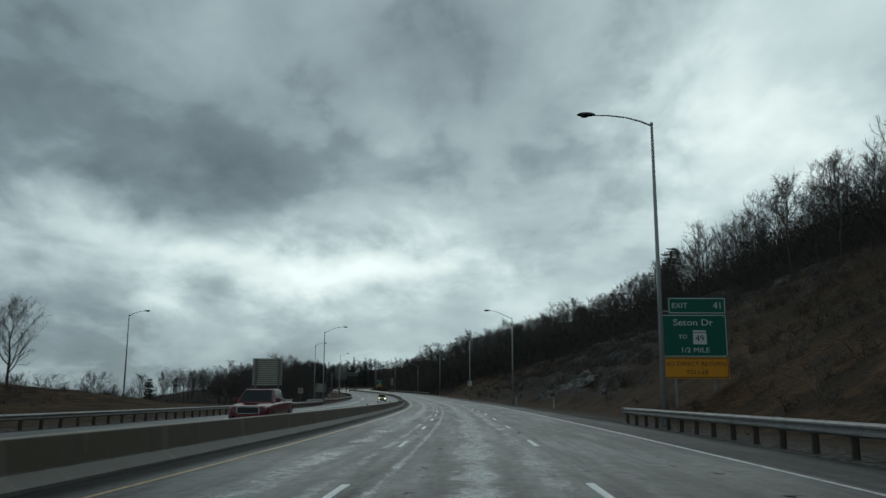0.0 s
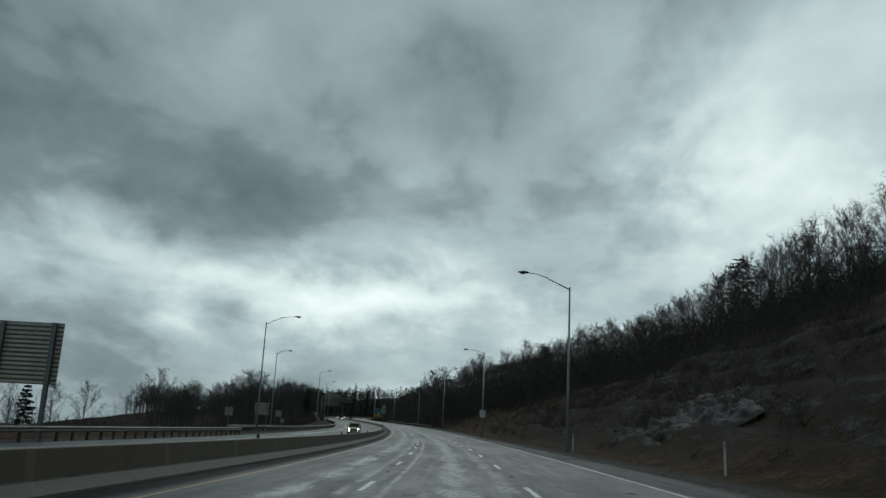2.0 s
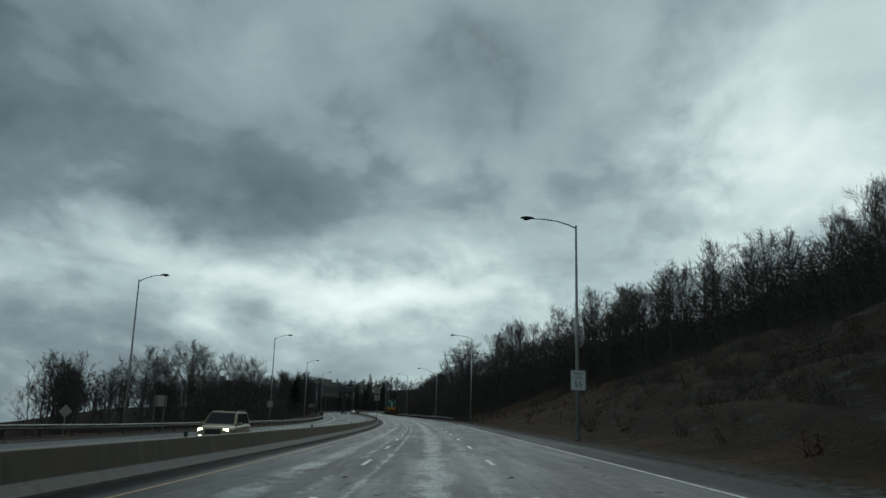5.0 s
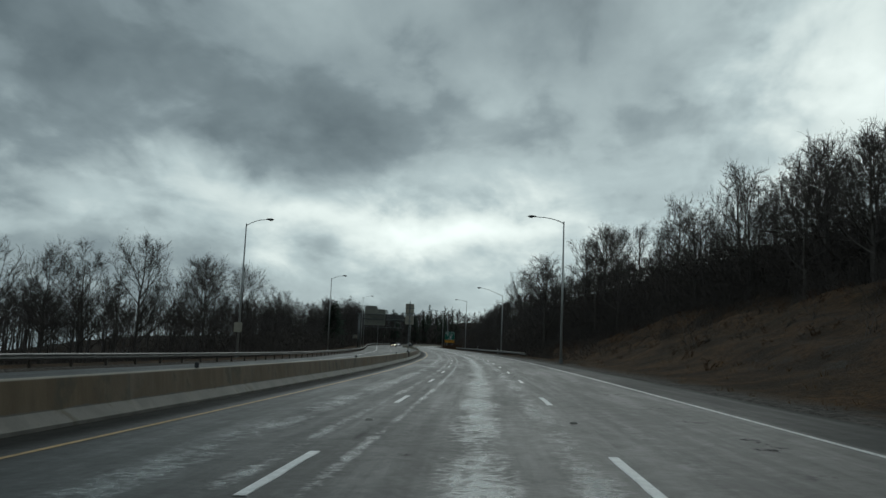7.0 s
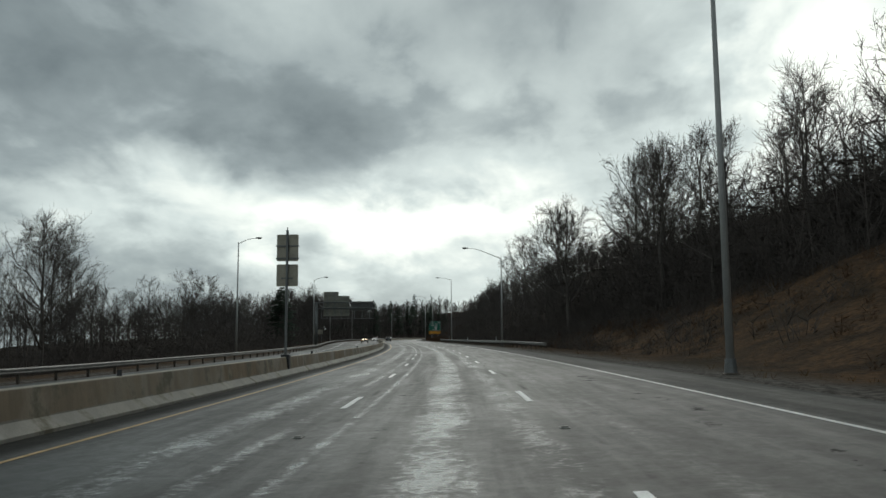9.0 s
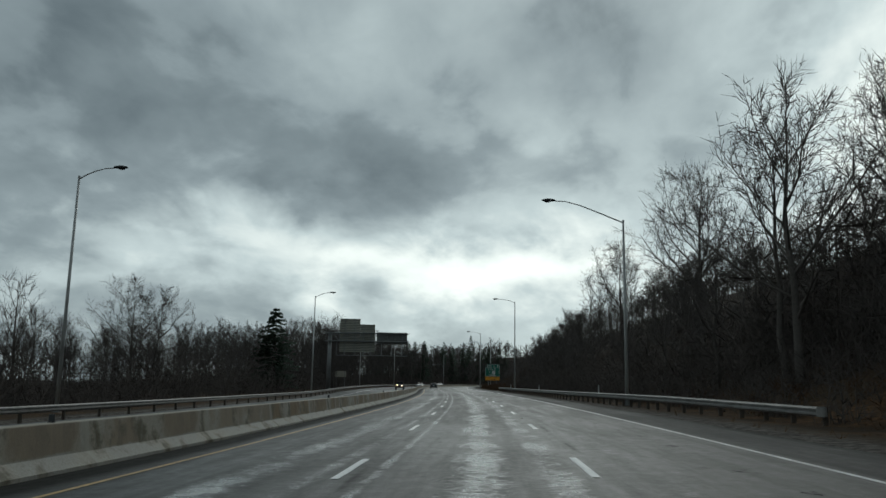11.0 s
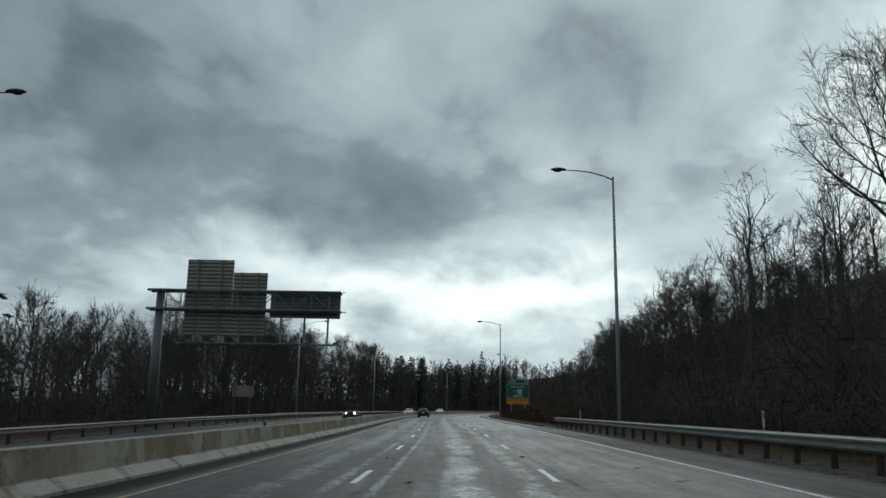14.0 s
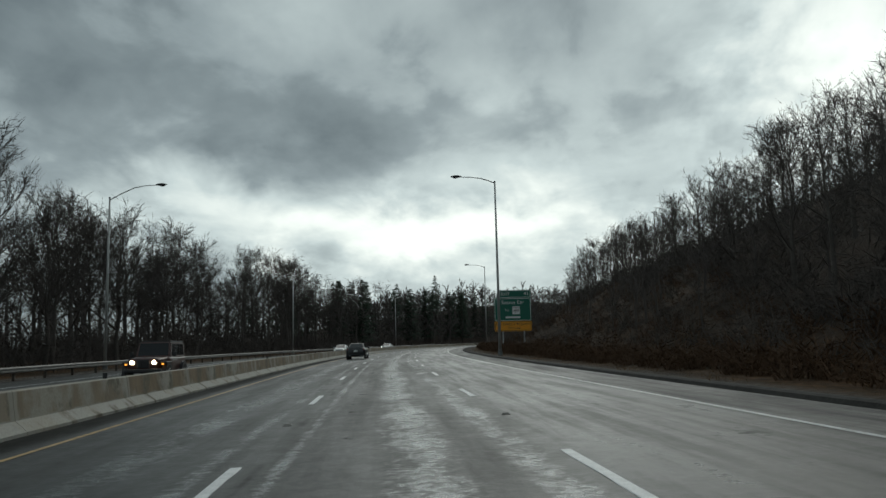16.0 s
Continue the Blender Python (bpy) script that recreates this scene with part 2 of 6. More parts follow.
def glow(name, color, strength):
    mt = bpy.data.materials.new(name)
    mt.use_nodes = True
    b = mt.node_tree.nodes["Principled BSDF"]
    b.inputs["Base Color"].default_value = (*color, 1)
    b.inputs["Emission Color"].default_value = (*color, 1)
    b.inputs["Emission Strength"].default_value = strength
    return mt


def road_material():
    """wet, worn asphalt: dull wheel tracks, glistening rough strips, patches and cracks"""
    mt = bpy.data.materials.new("wet_asphalt")
    mt.use_nodes = True
    nt = mt.node_tree
    N, L = nt.nodes, nt.links
    b = N["Principled BSDF"]

    def m(op, a, c=None, d=None):
        n = N.new("ShaderNodeMath")
        n.operation = op
        for i, q in enumerate((a, c, d)):
            if q is None:
                continue
            if isinstance(q, (int, float)):
                n.inputs[i].default_value = q
            else:
                L.new(q, n.inputs[i])
        return n.outputs[0]

    uv = N.new("ShaderNodeUVMap")
    uv.uv_map = "plan"
    sep = N.new("ShaderNodeSeparateXYZ")
    L.new(uv.outputs[0], sep.inputs[0])
    u, s = sep.outputs[0], sep.outputs[1]

    def tex(su, ss, detail=5.0, rough=0.6, scale=1.0, dist=0.0):
        c = N.new("ShaderNodeCombineXYZ")
        L.new(m("MULTIPLY", u, su), c.inputs[0])
        L.new(m("MULTIPLY", s, ss), c.inputs[1])
        n = N.new("ShaderNodeTexNoise")
        n.inputs["Scale"].default_value = scale
        n.inputs["Detail"].default_value, n.inputs["Roughness"].default_value = detail, rough
        n.inputs["Distortion"].default_value = dist
        L.new(c.outputs[0], n.inputs["Vector"])
        return n.outputs["Fac"]

    def ramp(v, a, z):
        n = N.new("ShaderNodeMapRange")
        n.interpolation_type = "SMOOTHSTEP"
        n.inputs["From Min"].default_value, n.inputs["From Max"].default_value = a, z
        L.new(v, n.inputs["Value"])
        return n.outputs[0]

    def strip(c, w):
        d = m("DIVIDE", m("SUBTRACT", u, c), w)
        return m("EXPONENT", m("MULTIPLY", m("MULTIPLY", d, d), -1.0))

    big = tex(0.25, 0.05, 4)
    along = tex(2.2, 0.12, 4, 0.65)
    across = tex(3.6, 3.0, 8, 0.78, 1.0, 0.8)
    patch = tex(0.7, 0.35, 3, 0.6)
    speck = tex(7.0, 9.0, 4, 0.7)
    mottle = tex(2.4, 1.9, 6, 0.75, 1.0, 0.6)
    stones = tex(16.0, 16.0, 4, 0.75)
    grain = tex(55, 55, 3, 0.7)
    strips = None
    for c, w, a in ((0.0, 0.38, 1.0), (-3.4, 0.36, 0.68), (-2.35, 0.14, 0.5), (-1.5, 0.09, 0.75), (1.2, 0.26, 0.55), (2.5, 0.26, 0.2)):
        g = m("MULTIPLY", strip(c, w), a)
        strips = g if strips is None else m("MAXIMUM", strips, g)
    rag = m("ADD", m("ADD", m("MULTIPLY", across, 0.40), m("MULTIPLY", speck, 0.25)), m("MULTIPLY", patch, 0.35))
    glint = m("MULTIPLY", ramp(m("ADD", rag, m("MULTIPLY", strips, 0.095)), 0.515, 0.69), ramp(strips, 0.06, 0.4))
    wet = ramp(m("ADD", m("MULTIPLY", along, 0.5), m("MULTIPLY", big, 0.5)), 0.38, 0.62)
    # the right lane lies wetter towards the bend
    soaked = m("MULTIPLY", m("MULTIPLY", ramp(s, 395.0, 445.0), ramp(u, 1.3, 2.4)), m("ADD", 0.35, m("MULTIPLY", ramp(along, 0.35, 0.6), 0.65)))
    # base colour
    cr = N.new("ShaderNodeValToRGB")
    L.new(m("ADD", m("ADD", m("MULTIPLY", grain, 0.12), m("MULTIPLY", stones, 0.28)), m("ADD", m("MULTIPLY", mottle, 0.34), m("ADD", m("MULTIPLY", along, 0.14), m("MULTIPLY", big, 0.12)))), cr.inputs[0])
    cr.color_ramp.elements[0].position, cr.color_ramp.elements[0].color = 0.36, (0.019, 0.019, 0.018, 1)
    cr.color_ramp.elements[1].position, cr.color_ramp.elements[1].color = 0.64, (0.051, 0.055, 0.051, 1)
    # glints of the wet strips, partly painted as pale grey into the base colour
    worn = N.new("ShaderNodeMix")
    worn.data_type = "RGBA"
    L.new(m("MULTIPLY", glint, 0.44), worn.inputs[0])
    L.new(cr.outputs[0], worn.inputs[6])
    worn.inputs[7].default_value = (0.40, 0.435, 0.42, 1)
    side = m("MULTIPLY", m("MAXIMUM", m("MULTIPLY", ramp(m("ADD", m("MULTIPLY", u, -1.0), m("MULTIPLY", m("SUBTRACT", along, 0.5), 0.5)), 5.4, 5.95), 0.7), m("MAXIMUM", m("MULTIPLY", ramp(u, 5.25, 5.5), 0.38), m("MULTIPLY", ramp(u, 6.6, 7.3), 0.55))), ramp(m("MULTIPLY", u, -1.0), 7.2, 6.9))
    pits = m("MULTIPLY", m("MAXIMUM", strip(3.9, 0.35), strip(-0.95, 0.12)), ramp(tex(1.6, 0.9, 5, 0.7), 0.60, 0.66))
    seams = m("MULTIPLY", m("MAXIMUM", strip(-1.74, 0.06), strip(1.93, 0.05)), ramp(tex(0.6, 0.22, 5, 0.65), 0.50, 0.64))
    pits = m("MAXIMUM", pits, m("MULTIPLY", seams, 0.4))
    dirt = N.new("ShaderNodeMix")
    dirt.data_type = "RGBA"
    L.new(m("MAXIMUM", m("MULTIPLY", side, 0.92), m("MULTIPLY", pits, 0.85)), dirt.inputs[0])
    L.new(worn.outputs[2], dirt.inputs[6])
    dirt.inputs[7].default_value = (0.016, 0.016, 0.015, 1)
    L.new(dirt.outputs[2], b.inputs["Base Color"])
    rough = m("SUBTRACT", m("SUBTRACT", m("SUBTRACT", 0.55, m("MULTIPLY", wet, 0.15)), m("MULTIPLY", glint, 0.43)), m("MULTIPLY", soaked, 0.10))
    L.new(m("ADD", m("ADD", rough, m("MULTIPLY", m("MAXIMUM", side, pits), 0.35)), m("ADD", m("MULTIPLY", m("SUBTRACT", grain, 0.5), 0.12), m("ADD", m("MULTIPLY", m("SUBTRACT", speck, 0.5), -0.2), m("MULTIPLY", m("SUBTRACT", mottle, 0.5), -0.3)))), b.inputs["Roughness"])
    b.inputs["Specular IOR Level"].default_value = 0.5
    L.new(m("SUBTRACT", m("ADD", m("ADD", 0.24, m("MULTIPLY", soaked, 0.25)), m("MULTIPLY", glint, 0.76)), m("MULTIPLY", m("MAXIMUM", side, pits), 0.26)), b.inputs["Specular IOR Level"])
    bp = N.new("ShaderNodeBump")
    bp.inputs["Strength"].default_value, bp.inputs["Distance"].default_value = 0.5, 0.009
    L.new(m("ADD", m("MULTIPLY", grain, 0.4), m("ADD", m("MULTIPLY", speck, 0.35), m("MULTIPLY", m("MULTIPLY", strips, across), 0.5))), bp.inputs["Height"])
    L.new(bp.outputs[0], b.inputs["Normal"])
    return mt


def land_material():
    """leaf litter, dry grass, bare earth and shale"""
    mt = bpy.data.materials.new("land")
    mt.use_nodes = True
    nt = mt.node_tree
    N, L = nt.nodes, nt.links
    b = N["Principled BSDF"]
    co = N.new("ShaderNodeTexCoord").outputs["Object"]

    def tex(scale, detail=6, rough=0.62, stretch=(1, 1, 1)):
        mp = N.new("ShaderNodeMapping")
        mp.inputs["Scale"].default_value = stretch
        L.new(co, mp.inputs[0])
        n = N.new("ShaderNodeTexNoise")
        n.inputs["Scale"].default_value, n.inputs["Detail"].default_value, n.inputs["Roughness"].default_value = scale, detail, rough
        L.new(mp.outputs[0], n.inputs["Vector"])
        return n.outputs["Fac"]

    def mixc(f, a, c):
        n = N.new("ShaderNodeMix")
        n.data_type = "RGBA"
        L.new(f, n.inputs[0])
        for q, sck in ((a, n.inputs[6]), (c, n.inputs[7])):
            if isinstance(q, tuple):
                sck.default_value = (*q, 1)
            else:
                L.new(q, sck)
        return n.outputs[2]

    def ramp(v, a, z):
        n = N.new("ShaderNodeMapRange")
        n.interpolation_type = "SMOOTHSTEP"
        n.inputs["From Min"].default_value, n.inputs["From Max"].default_value = a, z
        L.new(v, n.inputs["Value"])
        return n.outputs[0]

    at_name = N.new("ShaderNodeAttribute")
    at_name.attribute_name = "cover"
    sepc = N.new("ShaderNodeSeparateColor")
    L.new(at_name.outputs["Color"], sepc.inputs[0])
    forest, gravel, rock = sepc.outputs
    big, mid, small = tex(0.05), tex(0.35), tex(4.0)
    ledges = tex(0.22, 7, 0.7, (1, 1, 5.0))
    grass = mixc(ramp(mid, 0.36, 0.62), (0.040, 0.026, 0.014), (0.125, 0.068, 0.032))
    grass = mixc(ramp(big, 0.5, 0.7), grass, (0.040, 0.030, 0.015))
    grass = mixc(ramp(small, 0.35, 0.7), grass, (0.022, 0.015, 0.009))
    half = N.new("ShaderNodeMath")
    half.operation = "MULTIPLY"
    half.inputs[1].default_value = 0.8
    L.new(rock, half.inputs[0])
    grass = mixc(half.outputs[0], grass, (0.020, 0.016, 0.013))
    litter = mixc(ramp(mid, 0.35, 0.65), (0.020, 0.015, 0.011), (0.040, 0.028, 0.020))
    col = mixc(forest, grass, litter)
    stone = mixc(ramp(small, 0.35, 0.65), (0.032, 0.031, 0.030), (0.085, 0.083, 0.079))
    mul = N.new("ShaderNodeMath")
    mul.operation = "MULTIPLY"
    L.new(ramp(ledges, 0.52, 0.62), mul.inputs[0])
    L.new(rock, mul.inputs[1])
    col = mixc(mul.outputs[0], col, stone)
    stones = mixc(ramp(small, 0.4, 0.6), (0.055, 0.050, 0.045), (0.16, 0.145, 0.13))
    col = mixc(gravel, col, stones)
    L.new(col, b.inputs["Base Color"])
    b.inputs["Roughness"].default_value = 0.85
    b.inputs["Specular IOR Level"].default_value = 0.06
    bp = N.new("ShaderNodeBump")
    bp.inputs["Strength"].default_value, bp.inputs["Distance"].default_value = 0.8, 0.25
    add = N.new("ShaderNodeMath")
    L.new(mid, add.inputs[0])
    L.new(small, add.inputs[1])
    L.new(add.outputs[0], bp.inputs["Height"])
    L.new(bp.outputs[0], b.inputs["Normal"])
    return mt


def barrier_material():
    """weathered concrete: algae-brown upper face, rain streaks, bleached splash zone at the foot"""
    mt = bpy.data.materials.new("weathered_concrete")
    mt.use_nodes = True
    nt = mt.node_tree
    N, L = nt.nodes, nt.links
    b = N["Principled BSDF"]
    co = N.new("ShaderNodeTexCoord").outputs["Object"]
    oi = N.new("ShaderNodeObjectInfo")
    add = N.new("ShaderNodeVectorMath")
    add.operation = "ADD"
    L.new(co, add.inputs[0])
    rnd = N.new("ShaderNodeCombineXYZ")
    ml = N.new("ShaderNodeMath")
    ml.operation = "MULTIPLY"
    ml.inputs[1].default_value = 40.0
    L.new(oi.outputs["Random"], ml.inputs[0])
    L.new(ml.outputs[0], rnd.inputs[1])
    L.new(rnd.outputs[0], add.inputs[1])

    def tex(scale, stretch, detail=6, rough=0.65):
        mp = N.new("ShaderNodeMapping")
        mp.inputs["Scale"].default_value = stretch
        L.new(add.outputs[0], mp.inputs[0])
        n = N.new("ShaderNodeTexNoise")
        n.inputs["Scale"].default_value, n.inputs["Detail"].default_value, n.inputs["Roughness"].default_value = scale, detail, rough
        L.new(mp.outputs[0], n.inputs["Vector"])
        return n.outputs["Fac"]

    def ramp(v, a, z):
        n = N.new("ShaderNodeMapRange")
        n.interpolation_type = "SMOOTHSTEP"
        n.inputs["From Min"].default_value, n.inputs["From Max"].default_value = a, z
        L.new(v, n.inputs["Value"])
        return n.outputs[0]

    def mixc(f, a, c):
        n = N.new("ShaderNodeMix")
        n.data_type = "RGBA"
        L.new(f, n.inputs[0])
        for q, sck in ((a, n.inputs[6]), (c, n.inputs[7])):
            if isinstance(q, tuple):
                sck.default_value = (*q, 1)
            else:
                L.new(q, sck)
        return n.outputs[2]

    blotch, streak, grit = tex(1.1, (1, 1, 1)), tex(2.4, (1, 1, 0.18)), tex(28, (1, 1, 1), 4)
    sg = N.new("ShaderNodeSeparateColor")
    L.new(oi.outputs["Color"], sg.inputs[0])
    clean = mixc(ramp(grit, 0.3, 0.7), (0.30, 0.29, 0.255), (0.42, 0.405, 0.365))
    clean = mixc(sg.outputs[1], mixc(ramp(blotch, 0.35, 0.65), (0.13, 0.122, 0.105), (0.21, 0.20, 0.178)), clean)
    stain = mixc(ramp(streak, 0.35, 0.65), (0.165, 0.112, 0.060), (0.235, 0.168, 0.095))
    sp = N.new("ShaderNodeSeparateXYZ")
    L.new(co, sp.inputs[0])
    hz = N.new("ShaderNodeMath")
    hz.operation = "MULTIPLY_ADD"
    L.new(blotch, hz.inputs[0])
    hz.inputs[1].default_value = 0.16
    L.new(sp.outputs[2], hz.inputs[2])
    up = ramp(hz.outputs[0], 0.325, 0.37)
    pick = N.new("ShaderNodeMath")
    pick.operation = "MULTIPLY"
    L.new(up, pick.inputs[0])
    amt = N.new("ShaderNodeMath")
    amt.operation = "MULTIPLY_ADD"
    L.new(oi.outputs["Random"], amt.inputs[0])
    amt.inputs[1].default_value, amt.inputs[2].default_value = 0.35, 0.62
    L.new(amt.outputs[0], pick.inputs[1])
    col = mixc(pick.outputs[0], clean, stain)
    patchy = tex(0.55, (1, 1, 0.7), 5, 0.6)
    wash = N.new("ShaderNodeMath")
    wash.operation = "MULTIPLY"
    L.new(ramp(patchy, 0.48, 0.60), wash.inputs[0])
    L.new(sg.outputs[1], wash.inputs[1])
    col = mixc(wash.outputs[0], col, mixc(ramp(grit, 0.3, 0.7), (0.29, 0.27, 0.22), (0.40, 0.37, 0.31)))
    col = mixc(ramp(blotch, 0.52, 0.66), col, (0.12, 0.105, 0.070))
    # the red channel of a segment's colour darkens the first stretches
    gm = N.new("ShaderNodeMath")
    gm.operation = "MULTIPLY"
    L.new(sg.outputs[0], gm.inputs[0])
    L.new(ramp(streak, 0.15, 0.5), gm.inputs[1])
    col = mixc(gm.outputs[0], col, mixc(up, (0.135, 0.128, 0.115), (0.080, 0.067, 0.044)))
    # pale mortar and rain wash beside the joints, a paler strip along the cap
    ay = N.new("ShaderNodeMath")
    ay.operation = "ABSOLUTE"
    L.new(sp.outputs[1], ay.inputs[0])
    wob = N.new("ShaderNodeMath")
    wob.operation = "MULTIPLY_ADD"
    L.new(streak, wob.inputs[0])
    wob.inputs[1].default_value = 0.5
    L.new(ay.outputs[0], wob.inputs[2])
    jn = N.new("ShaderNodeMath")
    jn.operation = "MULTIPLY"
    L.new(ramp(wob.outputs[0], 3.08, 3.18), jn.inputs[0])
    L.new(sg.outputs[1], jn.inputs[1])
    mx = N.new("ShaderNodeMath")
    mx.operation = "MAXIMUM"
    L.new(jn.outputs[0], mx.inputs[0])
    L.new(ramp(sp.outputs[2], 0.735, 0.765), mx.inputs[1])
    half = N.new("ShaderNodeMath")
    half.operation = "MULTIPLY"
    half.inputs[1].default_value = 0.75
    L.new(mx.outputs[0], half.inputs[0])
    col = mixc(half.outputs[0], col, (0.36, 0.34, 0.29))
    L.new(col, b.inputs["Base Color"])
    b.inputs["Roughness"].default_value = 0.75
    bp = N.new("ShaderNodeBump")
    bp.inputs["Strength"].default_value, bp.inputs["Distance"].default_value = 0.5, 0.01
    L.new(grit, bp.inputs["Height"])
    L.new(bp.outputs[0], b.inputs["Normal"])
    return mt


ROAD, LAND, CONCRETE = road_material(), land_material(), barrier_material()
WHITE_PAINT = material("white_road_paint", (0.78, 0.79, 0.77), 0.45, 0, 0.35, 5, 0.002, 50)
WORN_WHITE = material("worn_white_line_paint", (0.56, 0.57, 0.56), 0.45, 0, 0.6, 3, 0.002, 40)
YELLOW_PAINT = material("yellow_road_paint", (0.46, 0.30, 0.12), 0.5, 0, 0.55, 4, 0.002, 50)
GALV = material("galvanised_steel", (0.36, 0.37, 0.37), 0.42, 0.85, 0.3, 3, 0.002, 40)
RAIL = material("weathered_rail_steel", (0.22, 0.215, 0.205), 0.55, 0.35, 0.4, 2.5, 0.002, 30)
RAIL_POST = material("rusty_post_steel", (0.10, 0.082, 0.066), 0.7, 0.3, 0.45, 4, 0.003, 30, per_object=0.15)
POLE = material("weathered_pole_metal", (0.38, 0.38, 0.37), 0.5, 0.2, 0.2, 2, 0.001, 30)
DARK_METAL = material("dark_painted_metal", (0.045, 0.047, 0.05), 0.5, 0.4, 0.3, 5)
GANTRY = material("gantry_steel", (0.19, 0.195, 0.195), 0.55, 0.6, 0.3, 2, 0.002, 20)
SIGN_BACK = material("bare_aluminium_sign_back", (0.36, 0.33, 0.27), 0.5, 0.5, 0.25, 1.6, 0.001, 12)
PALE_RIB = material("weathered_aluminium_rib", (0.50, 0.49, 0.42), 0.55, 0.2, 0.3, 1.2, 0.001, 12)
DIM_RIB = material("dull_aluminium_rib", (0.33, 0.32, 0.27), 0.55, 0.2, 0.3, 1.2, 0.001, 12)
# slot shade between the ribs is put into this darker colour
GROOVE = material("shaded_panel_groove", (0.13, 0.125, 0.105), 0.7, 0.2, 0.3, 1.6)
GREEN = material("green_sign_sheeting", (0.004, 0.115, 0.075), 0.42, 0, 0.12, 1.5)
AMBER = material("amber_sign_sheeting", (0.74, 0.31, 0.016), 0.42, 0, 0.1, 1.5)
SIGN_WHITE = material("white_sign_sheeting", (0.66, 0.68, 0.66), 0.42, 0, 0.1, 3)
SIGN_BLACK = material("black_sign_ink", (0.02, 0.02, 0.02), 0.5, 0, 0.1, 3)
BARK = material("dark_wet_bark", (0.094, 0.084, 0.076), 0.85, 0, 0.4, 1.5, 0.02, 12, 0.05, per_object=0.2)
TWIG = material("bare_twigs", (0.102, 0.090, 0.084), 0.85, 0, 0.3, 1.0, 0, 8, 0.05, per_object=0.2)
NEEDLE = material("dark_conifer_needles", (0.056, 0.074, 0.055), 0.8, 0, 0.35, 1.2, 0, 9, 0.05)
DRY_GRASS = material("dry_grass", (0.14, 0.085, 0.042), 0.8, 0, 0.5, 0.35, 0, 6, 0.05)
BRUSH = material("dead_brush", (0.076, 0.066, 0.060), 0.85, 0, 0.4, 0.5, 0, 6, 0.05)
BRIAR = material("dry_briar_stems", (0.074, 0.045, 0.028), 0.85, 0, 0.4, 0.5, 0, 6, 0.05)
GRAVEL = material("loose_gravel", (0.19, 0.18, 0.165), 0.8, 0, 0.6, 2.5, 0, 9, 0.2)
SHALE = material("grey_shale", (0.030, 0.029, 0.0275), 0.7, 0, 0.45, 0.8, 0.05, 9, 0.3)
KERB = material("dirty_asphalt_kerb", (0.045, 0.043, 0.040), 0.85, 0, 0.5, 1.5, 0.01, 14, 0.15)
RUBBER = material("black_rubber", (0.018, 0.018, 0.019), 0.8, 0, 0.2, 8)
GLASS_DARK = material("tinted_car_glass", (0.012, 0.014, 0.016), 0.08, 0, 0.1, 3, 0, 20, 0.4)
CHROME = material("bright_trim", (0.55, 0.56, 0.57), 0.2, 0.9, 0.1, 6)
PLASTIC = material("black_plastic_trim", (0.022, 0.022, 0.024), 0.5, 0, 0.15, 8)
TAIL_RED = material("red_tail_lamp", (0.35, 0.012, 0.012), 0.2, 0, 0.1, 8)
HEAD_ON = glow("lit_headlamp", (1.0, 0.84, 0.55), 9.0)
DRL = glow("lit_white_lamp", (1.0, 0.97, 0.9), 6.0)
MARKER = glow("lit_amber_lamp", (1.0, 0.38, 0.05), 1.6)


# ---------------------------------------------------------------- mesh helpers
def mesh_from(name, verts, faces, mat, smooth=False):
    me = bpy.data.meshes.new(name)
    me.from_pydata([tuple(v) for v in verts], [], faces)
    me.materials.append(mat)
    if smooth:
        me.polygons.foreach_set("use_smooth", [True] * len(me.polygons))
    me.update()
    return me


def part(name, bm, mat, parent=None, label="", smooth=False):
    me = bpy.data.meshes.new(name)
    bmesh.ops.recalc_face_normals(bm, faces=bm.faces)
    bm.to_mesh(me)
    bm.free()
    me.materials.append(mat)
    if smooth:
        me.polygons.foreach_set("use_smooth", [True] * len(me.polygons))
    ob = new(name, me)
    ob.parent = parent
    if label:
        ob["label"] = label
    return ob


def child(name, me, parent, m=None, label=""):
    ob = new(name, me)
    ob.parent = parent
    if m is not None:
        ob.matrix_basis = m
    if label:
        ob["label"] = label
    return ob


def thing(name, label, category, group="", kind="", m=None):
    ob = new(name)
    ob.empty_display_size = 0.3
    if m is not None:
        ob.matrix_basis = m
    return tagged(ob, label, category, group, kind)


def box(bm, size, m=None, bevel=0.0):
    r = bmesh.ops.create_cube(bm, size=1.0, matrix=(m or Matrix()) @ Matrix.Diagonal((*size, 1)))
    if bevel:
        es = list({e for v in r["verts"] for e in v.link_edges})
        bmesh.ops.bevel(bm, geom=es, offset=bevel, segments=1, affect="EDGES")
    return r


def tube(bm, a, c, ra, rb=None, sides=8, cap=True):
    """a round bar from a to c"""
    a, c = Vector(a), Vector(c)
    rb = ra if rb is None else rb
    d = c - a
    m = Matrix.Translation((a + c) / 2) @ d.to_track_quat("Z", "Y").to_matrix().to_4x4()
    return bmesh.ops.create_cone(bm, cap_ends=cap, segments=sides, radius1=ra, radius2=rb, depth=d.length, matrix=m)


